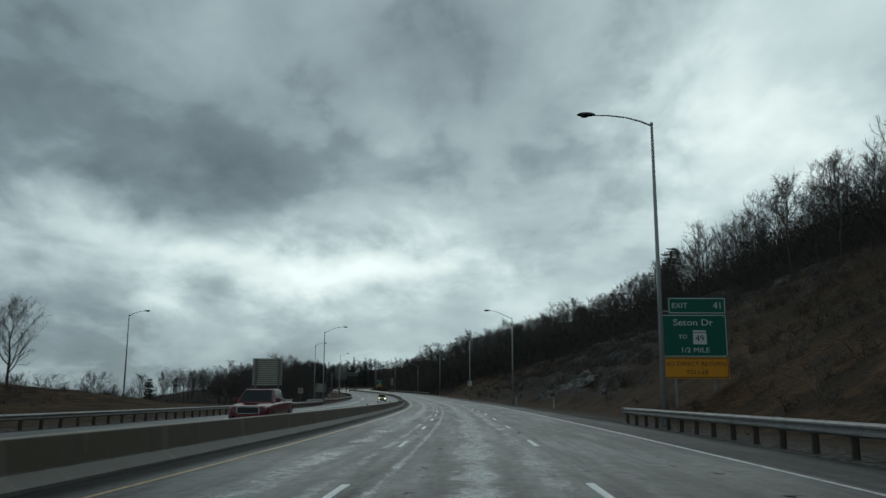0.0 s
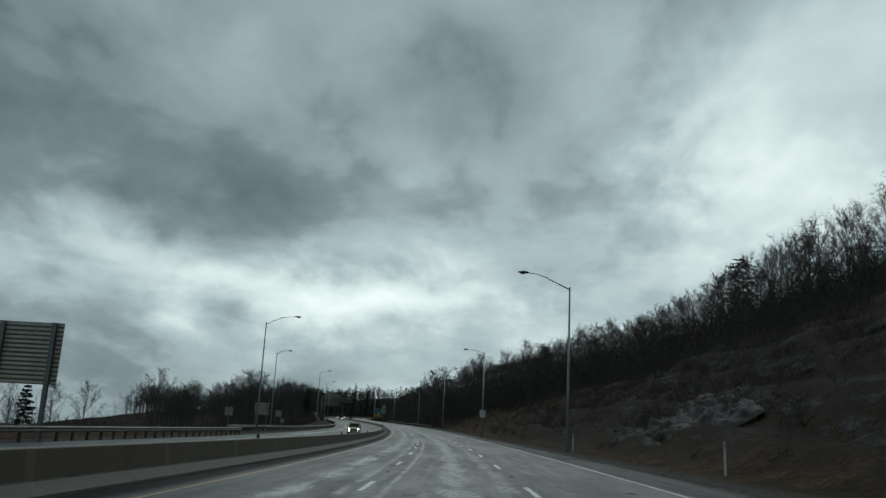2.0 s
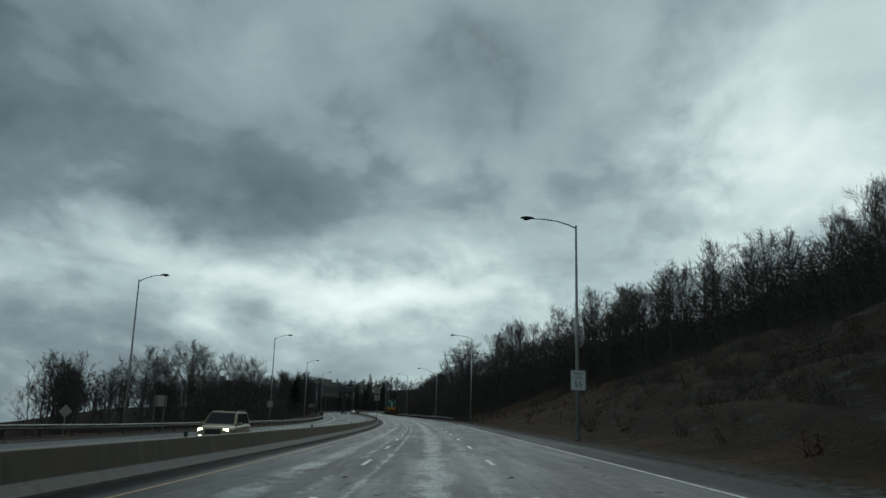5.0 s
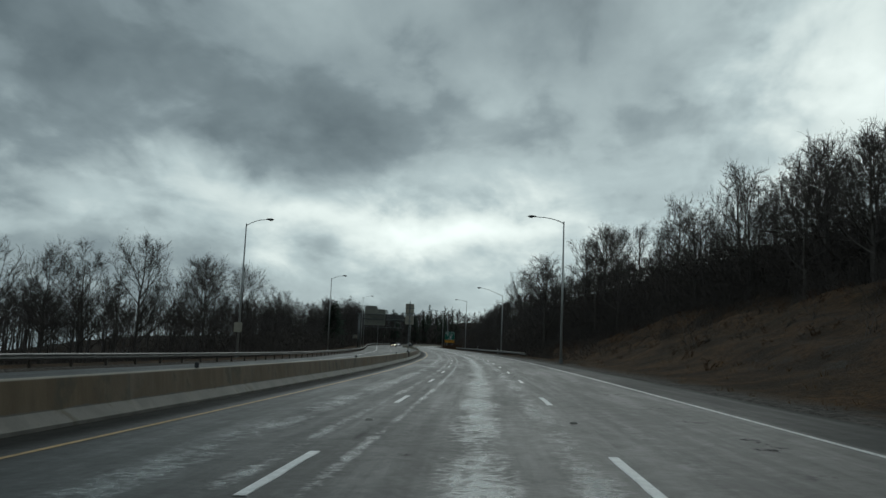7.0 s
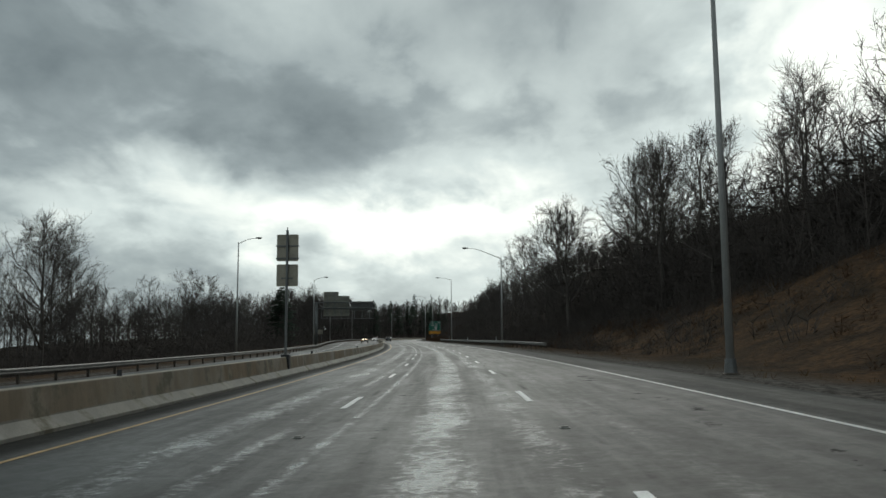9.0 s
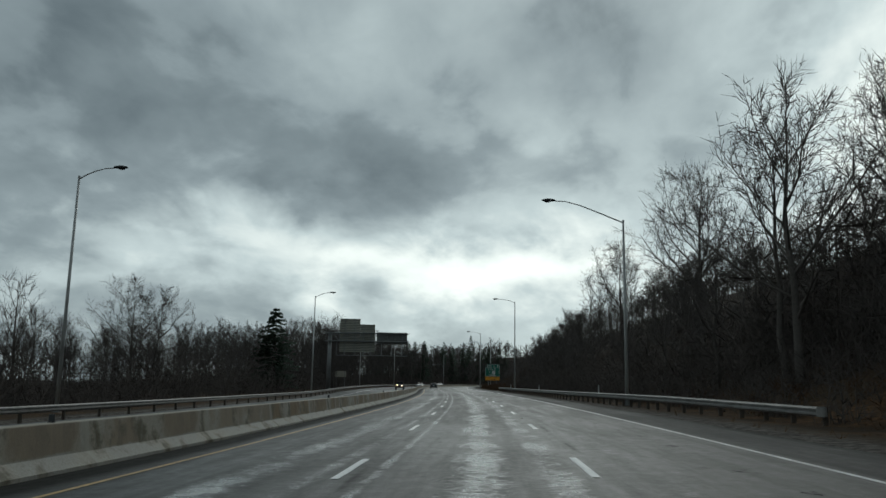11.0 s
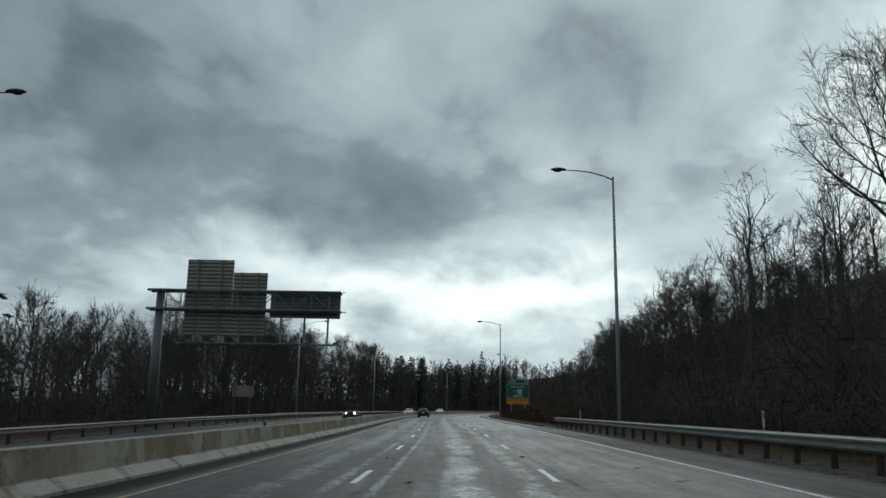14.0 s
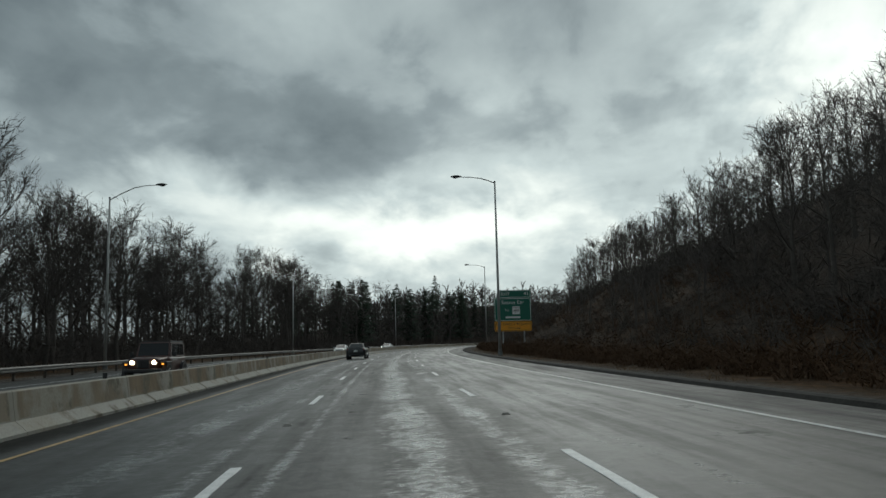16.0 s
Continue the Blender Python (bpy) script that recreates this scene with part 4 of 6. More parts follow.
def exit_sign(s, u, z0, w, label, line3):
    """green exit panel with an amber strip on two steel posts; u: middle, z0: bottom over the road plane"""
    t = thing("exit_sign", label, "road sign", "exit signs beside the road", m=frame_at(s, u, 0))
    g = float(ground_z(s, u)) - float(plane_z(s, u))
    hb, hg, ht = (1.28, 2.64, 1.04) if line3 else (1.10, 2.52, 0.86)
    for x in (-w * 0.28, w * 0.30):
        bm = bmesh.new()
        for d in (-0.06, 0.06):
            box(bm, (0.13, 0.014, z0 + hb + hg + 0.3 - g + 0.8), Matrix.Translation((x, 0.16 + d, (z0 + hb + hg + 0.3 + g - 0.8) / 2)))
        box(bm, (0.014, 0.11, z0 + hb + hg + 0.3 - g + 0.8), Matrix.Translation((x, 0.16, (z0 + hb + hg + 0.3 + g - 0.8) / 2)))
        part("post", bm, GALV, t)
    for k in range(5):
        bm = bmesh.new()
        box(bm, (w * 0.96, 0.04, 0.07), Matrix.Translation((0, 0.07, z0 + 0.3 + k * 0.95)), 0.008)
        part("crossbar", bm, GALV, t)
    bm = bmesh.new()
    rounded_panel(bm, w, hg, 0, 0, z0 + hb + hg / 2, 0.04)
    gp = part("green_panel", bm, GREEN, t)
    bm = bmesh.new()
    border(bm, w, hg, 0, -0.004, z0 + hb + hg / 2)
    part("border", bm, SIGN_WHITE, gp, "thin white border")
    tw = w * 0.86
    bm = bmesh.new()
    rounded_panel(bm, tw, ht, (w - tw) / 2, 0, z0 + hb + hg + ht / 2 + 0.01, 0.04, 0.08)
    tp = part("exit_tab", bm, GREEN, t, "green exit number tab")
    bm = bmesh.new()
    border(bm, tw, ht, (w - tw) / 2, -0.004, z0 + hb + hg + ht / 2 + 0.01, 0.08)
    part("border", bm, SIGN_WHITE, tp, "thin white border")
    bm = bmesh.new()
    rounded_panel(bm, w, hb, 0, 0, z0 + hb / 2 - 0.01, 0.04)
    ap = part("amber_panel", bm, AMBER, t, "amber notice panel")
    bm = bmesh.new()
    border(bm, w, hb, 0, -0.004, z0 + hb / 2 - 0.01)
    part("border", bm, SIGN_BLACK, ap, "thin black border")

    def word(text, size, mat, x, z, parent, wide=1.0):
        me = text_mesh("lettering", text, size, mat, 0.003, wide)
        letters(me, parent, Matrix.Translation((x, -0.006, z)) @ UPRIGHT)

    zt = z0 + hb + hg + ht / 2
    word("EXIT", 0.46, SIGN_WHITE, (w - tw) / 2 - tw * 0.30, zt, tp, 1.05)
    word("41", 0.56, SIGN_WHITE, (w - tw) / 2 + tw * 0.36, zt, tp, 1.05)
    zg = z0 + hb
    word("Seton Dr", 0.56, SIGN_WHITE, 0.0, zg + hg * 0.80, gp, 1.18)
    word("TO", 0.34, SIGN_WHITE, -w * 0.16, zg + hg * 0.47, gp, 1.1)
    if line3:
        word(line3, 0.44, SIGN_WHITE, 0.05, zg + hg * 0.16, gp, 1.15)
    else:
        bm = bmesh.new()
        box(bm, (w * 0.4, 0.004, 0.2), Matrix.Translation((0, -0.004, zg + hg * 0.16)))
        part("lettering", bm, SIGN_WHITE, gp, "white unreadable line")
    bm = bmesh.new()
    rounded_panel(bm, 0.82, 0.86, w * 0.09, -0.012, zg + hg * 0.46, 0.008, 0.04)
    part("route_shield", bm, SIGN_WHITE, gp, "white route number plate")
    bm = bmesh.new()
    box(bm, (0.82, 0.006, 0.04), Matrix.Translation((w * 0.09, -0.014, zg + hg * 0.46 + 0.29)))
    part("shield_line", bm, SIGN_BLACK, gp)
    word2 = text_mesh("lettering", "49", 0.56, SIGN_BLACK, 0.003, 1.05)
    letters(word2, gp, Matrix.Translation((w * 0.09, -0.018, zg + hg * 0.46 - 0.08)) @ UPRIGHT)
    word("NO DIRECT RETURN", 0.36, SIGN_BLACK, 0, z0 + hb * 0.68, ap, 1.12)
    word("TO I-68", 0.36, SIGN_BLACK, 0.1, z0 + hb * 0.28, ap, 1.15)
    return t


exit_sign(48.9, 14.05, 2.33, 4.15, "green exit sign with amber notice strip on steel posts", "1/2 MILE")
exit_sign(516.5, 12.3, 2.1, 4.05, "green exit sign with amber strip at the foot of the hill", "")


def back_sign(s, u, w, z0, z1, label, posts=2, ribs=10, tall=0.0):
    """the bare back of a sign that faces the oncoming traffic"""
    t = thing("rear_facing_sign", label, "road sign", "sign backs", m=frame_at(s, u, 0))
    g = float(ground_z(s, u)) - float(plane_z(s, u))
    bm = bmesh.new()
    if ribs:
        box(bm, (w, 0.03, z1 - z0), Matrix.Translation((0, 0, (z0 + z1) / 2)))
        for k in range(ribs):
            rb = bmesh.new()
            box(rb, (w - 0.02, 0.05, (z1 - z0) / ribs * 0.55), Matrix.Translation((0, -0.035, z0 + (z1 - z0) * (k + 0.5) / ribs)))
            part("rib", rb, PALE_RIB, t)
    else:
        rounded_panel(bm, w, z1 - z0, 0, 0, (z0 + z1) / 2, 0.02, 0.08)
    part("panel", bm, GROOVE if ribs else SIGN_BACK, t)
    xs = [0.0] if posts == 1 else [-w * 0.38, w * 0.38]
    for x in xs:
        bm = bmesh.new()
        pw = 0.22 if w > 3 else 0.10
        for d in (-1, 1):
            box(bm, (pw, 0.02, z1 + tall - g + 0.6), Matrix.Translation((x, -0.16 + d * 0.08, (z1 + tall + g - 0.6) / 2)))
        box(bm, (0.02, 0.15, z1 + tall - g + 0.6), Matrix.Translation((x, -0.16, (z1 + tall + g - 0.6) / 2)))
        part("post", bm, GANTRY, t)
    return t


back_sign(94.2, -21.9, 3.5, 2.75, 5.9, "large ribbed sign back on two steel posts", 2, 14)
back_sign(167.5, -23.6, 2.0, 2.2, 3.9, "ribbed sign back on two tall posts by the guardrail", 2, 8)
back_sign(163.0, -27.2, 1.05, 1.9, 3.0, "small plain sign back on one post", 1, 0)
back_sign(221.3, -28.9, 1.4, 2.1, 3.3, "pale sign back on two posts before dark woods", 2, 0)
back_sign(468.2, -24.0, 2.45, 2.6, 3.9, "pale sign back on two thin posts before bare trees", 2, 0)


def diamond(s, u, z):
    t = thing("warning_sign", "back of a small diamond sign on a thin post", "road sign", "sign backs", m=frame_at(s, u, 0))
    bm = bmesh.new()
    box(bm, (0.6, 0.01, 0.6), Matrix.Translation((0, 0, z)) @ Matrix.Rotation(radians(45), 4, "Y"), 0.004)
    part("panel", bm, SIGN_BACK, t)
    bm = bmesh.new()
    tube(bm, (0, 0.04, -0.8), (0, 0.04, z + 0.4), 0.03, 0.03, 8)
    part("post", bm, GALV, t)


diamond(184.0, -23.0, 1.5)


def plate_on_mast(s, u, z, w, h, label, text):
    """a rectangular plate strapped to a lamp mast"""
    t = thing("speed_sign" if text else "rear_facing_sign", label, "road sign", m=frame_at(s, u, 0))
    y = -0.17
    bm = bmesh.new()
    rounded_panel(bm, w, h, 0, y, z, 0.012, 0.05)
    p = part("panel", bm, SIGN_WHITE if text else SIGN_BACK, t)
    for dz in (-h * 0.3, h * 0.3):
        bm = bmesh.new()
        tube(bm, (0, 0, z + dz - 0.03), (0, 0, z + dz + 0.03), 0.16, 0.16, 12)
        part("strap", bm, GALV, t)
    if text:
        bm = bmesh.new()
        border(bm, w, h, 0, y - 0.003, z, 0.05, 0.018, 0.02)
        part("border", bm, SIGN_BLACK, p)
        for word, size, dz in (("SPEED", 0.21, h * 0.33), ("LIMIT", 0.21, h * 0.11), ("55", 0.48, -h * 0.22)):
            letters(text_mesh("lettering", word, size, SIGN_BLACK, 0.002, 1.05), p, Matrix.Translation((0, y - 0.006, z + dz)) @ UPRIGHT)


plate_on_mast(180.95, 8.8, 3.5, 0.92, 1.2, "white speed limit sign strapped to a lamp mast", True)
plate_on_mast(267.2, -24.3, 3.1, 0.85, 1.0, "pale sign back strapped to a lamp mast", False)


def median_sign(s, u):
    """two stacked sign backs on a post that stands on the barrier"""
    t = thing("median_sign", "two stacked sign backs on a post on the median barrier", "road sign", m=frame_at(s, u, 0))
    bm = bmesh.new()
    box(bm, (0.10, 0.10, 5.5), Matrix.Translation((0, 0, 3.45)), 0.012)
    tube(bm, (0, 0, 6.2), (0, 0, 6.32), 0.025, 0.02, 8)
    part("post", bm, GANTRY, t)
    for z0, z1, name in ((4.86, 6.02, "upper_panel"), (3.77, 4.72, "lower_panel")):
        bm = bmesh.new()
        rounded_panel(bm, 0.93, z1 - z0, 0, 0.08, (z0 + z1) / 2, 0.02, 0.06)
        part(name, bm, SIGN_BACK, t)
    for z in (4.98, 5.52, 4.12):
        bm = bmesh.new()
        box(bm, (1.0 if z > 4.5 else 0.5, 0.04, 0.06), Matrix.Translation((0, 0.055, z)), 0.006)
        part("crossbar", bm, GANTRY, t)
    bm = bmesh.new()
    box(bm, (0.34, 0.42, 0.62), Matrix.Translation((0, 0, 0.56)), 0.015)
    part("saddle", bm, DARK_METAL, t, "dark metal saddle bolted over the barrier")
    for x in (-0.14, 0.14):
        for y in (-0.17, 0.17):
            bm = bmesh.new()
            tube(bm, (x, y, 0.86), (x, y, 0.93), 0.02, 0.02, 6)
            part("bolt", bm, GALV, t)


median_sign(271.2, -6.81)


def gantry(s, u):
    """cantilever sign gantry with lattice arm, seen from behind"""
    t = thing("sign_gantry", "steel cantilever gantry carrying large sign backs", "sign gantry", m=frame_at(s, u, 0))
    bm = bmesh.new()
    tube(bm, (0, 0, -0.6), (0, 0, 10.35), 0.42, 0.30, 16)
    part("column", bm, GANTRY, t, smooth=True)
    bm = bmesh.new()
    box(bm, (1.2, 1.2, 0.7), Matrix.Translation((0, 0, -0.35)), 0.05)
    part("footing", bm, CONCRETE, t, "concrete footing")
    x0, x1 = -0.9, 14.0
    for z in (8.9, 10.35):
        for y in (-0.45, 0.45):
            bm = bmesh.new()
            tube(bm, (x0, y, z), (x1, y, z), 0.10, 0.10, 10)
            part("chord", bm, GANTRY, t, smooth=True)
        bm = bmesh.new()
        box(bm, (1.1, 1.25, 0.16), Matrix.Translation((0, 0, z)), 0.02)
        part("saddle", bm, GANTRY, t)
    k, step = 0, 1.42
    x = 0.3
    while x < x1 - 0.2:
        for y in (-0.45, 0.45):
            bm = bmesh.new()
            tube(bm, (x, y, 8.9), (x, y, 10.35), 0.04, 0.04, 6)
            part("upright", bm, GANTRY, t)
            if x + step < x1:
                bm = bmesh.new()
                a, c = (8.9, 10.35) if k % 2 else (10.35, 8.9)
                tube(bm, (x, y, a), (x + step, y, c), 0.035, 0.035, 6)
                part("brace", bm, GANTRY, t)
        bm = bmesh.new()
        tube(bm, (x, -0.45, 8.9), (x + step * 0.9, 0.45, 8.9), 0.03, 0.03, 6)
        part("cross_brace", bm, GANTRY, t)
        bm = bmesh.new()
        tube(bm, (x, 0.45, 10.35), (x + step * 0.9, -0.45, 10.35), 0.03, 0.03, 6)
        part("cross_brace", bm, GANTRY, t)
        x += step
        k += 1
    for xa, xb, z0, z1, ribs, stiff in ((1.65, 5.3, 7.0, 13.0, 20, 2), (5.32, 8.0, 7.0, 12.0, 17, 2), (8.35, 13.85, 8.45, 10.62, 8, 3)):
        bm = bmesh.new()
        box(bm, (xb - xa, 0.03, z1 - z0), Matrix.Translation(((xa + xb) / 2, 0.85, (z0 + z1) / 2)))
        p = part("sign_panel", bm, GROOVE, t, "ribbed aluminium sign back")
        for q in range(ribs):
            bm = bmesh.new()
            box(bm, (xb - xa - 0.02, 0.06, (z1 - z0) / ribs * 0.52), Matrix.Translation(((xa + xb) / 2, 0.81, z0 + (z1 - z0) * (q + 0.5) / ribs)))
            part("rib", bm, DIM_RIB if z0 < 8 else GANTRY, p)
        for q in range(stiff):
            xx = xa + (xb - xa) * (q + 0.5) / stiff
            bm = bmesh.new()
            box(bm, (0.14, 0.12, z1 - 6.45), Matrix.Translation((xx, 0.74, (z1 + 6.45) / 2)), 0.01)
            part("stiffener", bm, GANTRY, p)
    for y in (1.2, 1.75):
        bm = bmesh.new()
        tube(bm, (1.1, y, 6.45), (13.95, y, 6.45), 0.05, 0.05, 8)
        part("walkway_rail", bm, GANTRY, t)
    for xx in (1.2, 3.4, 5.6, 8.6, 10.9, 13.2):
        bm = bmesh.new()
        box(bm, (0.09, 1.3, 0.09), Matrix.Translation((xx, 1.35, 6.42)), 0.01)
        part("walkway_bracket", bm, GANTRY, t)
        bm = bmesh.new()
        box(bm, (0.45, 0.3, 0.16), Matrix.Translation((xx + 0.3, 1.75, 6.6)), 0.04)
        part("sign_light", bm, DARK_METAL, t, "unlit sign lighting fixture")
    bm = bmesh.new()
    tube(bm, (1.15, 0.5, 6.45), (1.15, 0.5, 9.0), 0.06, 0.06, 8)
    part("hanger", bm, GANTRY, t)


gantry(433.4, -22.4)


def delineator(s, u):
    t = thing("delineator_post", "thin pale roadside delineator post in dry grass", "delineator", "delineators on the verge", m=Matrix.Translation(on_ground(s, u)) @ Matrix.Rotation(heading(s), 4, "Z"))
    bm = bmesh.new()
    box(bm, (0.09, 0.02, 1.45), Matrix.Translation((0, 0, 0.55)), 0.006)
    part("post", bm, SIGN_WHITE, t)
    bm = bmesh.new()
    box(bm, (0.075, 0.006, 0.18), Matrix.Translation((0, -0.014, 1.12)), 0.002)
    part("reflector", bm, GALV, t)


for s, u in ((84.0, 10.2), (114.2, 9.7), (357, 10.6), (401, 10.8), (436, 10.5)):
    delineator(s, u)


# ---------------------------------------------------------------- trees
def grow(seed, h, width, limbs, subs, twigs, low=0.3, lean=0.0, flats=0, ends=(3, 2), crook=0.06, fine=1.0):
    """segments of a bare tree with a rounded crown: start, end, two radii, level (4: finest twig)"""
    rnd = random.Random(seed)
    segs = []

    def jit(k):
        return Vector((rnd.uniform(-k, k), rnd.uniform(-k, k), rnd.uniform(-k, k)))

    r0 = h * 0.0125 + 0.03
    pts = [Vector((0, 0, -0.5))]
    n = 5
    for i in range(1, n + 1):
        f = i / n
        pts.append(Vector((lean * h * f + rnd.uniform(-1, 1) * 0.018 * h, rnd.uniform(-1, 1) * 0.018 * h, h * 0.86 * f)))
        segs.append((pts[-2], pts[-1], r0 * (1.04 - 0.96 * (i - 1) / n), r0 * (1.04 - 0.96 * f), 0))

    def on_trunk(z):
        x = min(max(z / (h * 0.86), 0.0), 0.999) * n
        return pts[int(x)].lerp(pts[int(x) + 1], x - int(x)), r0 * (1.04 - 0.85 * x / n)

    zc = h * (0.40 + 0.45 * low)
    top = h - zc
    up = Vector((0, 0, 1))
    turn = rnd.uniform(0, 6.3)
    for i in range(limbs):
        f = (i + rnd.random() * 0.8) / limbs
        base, rb = on_trunk(h * (low + (0.80 - low) * f))
        turn += 2.4 + rnd.uniform(-0.5, 0.5)
        phi = radians(6 + 80 * f ** 1.25 + rnd.uniform(-9, 9))
        out = Vector((math.cos(turn), math.sin(turn), 0))
        goal = Vector((base.x, base.y, zc)) + (out * width * math.cos(phi) + up * top * math.sin(phi)) * rnd.uniform(0.72, 1.0)
        goal.z = max(goal.z, base.z + 0.35 * (goal - base).length)
        ln = (goal - base).length
        c = base.lerp(goal, 0.5) + out * 0.10 * ln * math.cos(phi) - up * 0.07 * ln + jit(crook) * ln
        k = ends[0]
        q = [base.lerp(c, t).lerp(c.lerp(goal, t), t) + jit(0.5 * crook) * ln * (0 < t < 1) for t in [j / k for j in range(k + 1)]]
        rl = rb * rnd.uniform(0.4, 0.62)
        for j in range(k):
            segs.append((q[j], q[j + 1], rl * (1 - 0.8 * j / k), rl * (1 - 0.8 * (j + 1) / k), 1))
        for e in range(subs):
            t = 0.22 + 0.76 * (e + rnd.random()) / subs
            x = min(t * k, k - 0.001)
            start = q[int(x)].lerp(q[int(x) + 1], x - int(x))
            d = ((q[int(x) + 1] - q[int(x)]).normalized() + jit(0.95) + up * 0.15).normalized()
            lb = min(ln, h * 0.42) * rnd.uniform(0.3, 0.52) * (1.2 - 0.55 * t)
            r2 = max(rl * (1 - 0.8 * t) * 0.6, 0.012)
            w, bent = [start], d
            for j in range(ends[1]):
                bent = (bent + jit(0.30 + crook) + up * 0.10).normalized()
                w.append(w[-1] + bent * lb / ends[1])
                segs.append((w[-2], w[-1], r2 * (1 - 0.6 * j / ends[1]), 0.0 if j == ends[1] - 1 else r2 * 0.7, 2))
            for j in range(twigs):
                t2 = 0.15 + 0.85 * (j + rnd.random()) / twigs
                x = min(t2 * ends[1], ends[1] - 0.001)
                p0 = w[int(x)].lerp(w[int(x) + 1], x - int(x))
                d2 = (bent + jit(0.85) + up * 0.12).normalized()
                l2 = h * rnd.uniform(0.04, 0.088) * fine
                p1 = p0 + d2 * l2
                segs.append((p0, p1, 0.013, 0.0, 4))
                for g in range(flats):
                    p2 = p0.lerp(p1, rnd.uniform(0.2, 0.85))
                    segs.append((p2, p2 + (d2 + jit(0.8) + up * 0.08).normalized() * l2 * rnd.uniform(0.4, 0.75), 0.01, 0.0, 4))
    k = h / max(q[1].z for q in segs)
    return [(a * k, b * k, ra, rb, lv) for a, b, ra, rb, lv in segs]


def tubes(segs, thick=0.0):
    """triangle-sparse tubes for many segments, as arrays"""
    V, F, n = [], [], 0
    for a, b, ra, rb, lv in segs:
        k = 6 if lv == 0 else (4 if lv == 1 else 3)
        spike = rb == 0.0
        ra, rb = max(ra, thick), max(rb, thick * 0.7)
        d = (b - a)
        ln = d.length
        if ln < 1e-4:
            continue
        d = d / ln
        x = d.orthogonal().normalized()
        y = d.cross(x)
        if lv == 4:
            x = x * math.cos(n * 1.7) + y * math.sin(n * 1.7)
            V += [a - x * ra, a + x * ra, b]
            F.append((n, n + 1, n + 2))
            n += 3
            continue
        for p, r in ((a, ra),) if spike else ((a, ra), (b, rb)):
            for i in range(k):
                t = 2 * math.pi * i / k
                V.append(p + (x * math.cos(t) + y * math.sin(t)) * r)
        if spike:
            V.append(b)
            F += [(n + i, n + (i + 1) % k, n + k) for i in range(k)]
            n += k + 1
            continue
        for i in range(k):
            F.append((n + i, n + (i + 1) % k, n + k + (i + 1) % k, n + k + i))
        n += 2 * k
    return V, F


def bare_tree(seed, h, width, limbs, subs, twigs, label, low=0.3, thick=0.016, lean=0.0, flats=2, crook=0.06):
    segs = grow(seed, h, width, limbs, subs, twigs, low, lean, flats, crook=crook)
    t = thing("bare_tree", label, "tree", "bare trees")
    v, f = tubes([q for q in segs if q[4] < 2])
    child("trunk", mesh_from("trunk", v, f, BARK, True), t, None, "dark wet bark")
    v, f = tubes([q for q in segs if q[4] >= 2], thick)
    child("crown", mesh_from("crown", v, f, TWIG), t, None, "leafless grey-brown twigs")
    return t


LB = "leafless tree with dark trunk and fine grey twigs"
KINDS = [
    bare_tree(11, 13.5, 3.9, 14, 8, 8, LB, 0.24),
    bare_tree(12, 12.5, 4.2, 14, 8, 8, LB, 0.18),
    bare_tree(13, 14.5, 3.4, 13, 7, 7, LB, 0.36),
    bare_tree(14, 11.0, 4.6, 13, 7, 7, LB, 0.2),
    bare_tree(15, 13.0, 3.0, 12, 7, 7, LB, 0.25),
    bare_tree(16, 15.5, 5.4, 18, 11, 9, "tall leafless tree with wide crown of fine twigs", 0.28, 0.011, 0.0, 3, 0.10),
    bare_tree(17, 12.0, 2.2, 9, 4, 3, "slim half-dead tree with few bare branches", 0.45, 0.02, 0.04, 1, 0.14),
    bare_tree(18, 11.5, 6.0, 14, 11, 9, "wide leafless tree with crooked limbs from low on the trunk", 0.1, 0.012, 0.06, 2, 0.16),
    bare_tree(19, 14.0, 4.6, 16, 10, 9, "leafless tree with a dense oval crown of fine twigs", 0.17, 0.011, 0.0, 3, 0.08),
]
for q in KINDS:
    q.matrix_basis = Matrix.Translation(on_ground(-300 + 9 * KINDS.index(q), 120))


def plant(kind, s, u, scale, turn, label=""):
    ob = KINDS[kind]
    m = Matrix.Translation(on_ground(s, u, -0.2)) @ Matrix.Rotation(turn, 4, "Z")
    keep = ob.scale.copy()
    ob.scale = (scale, scale, scale)
    c = copy_thing(ob, m)
    ob.scale = keep
    if label:
        c["label"] = label
    return c


R = random.Random(7)
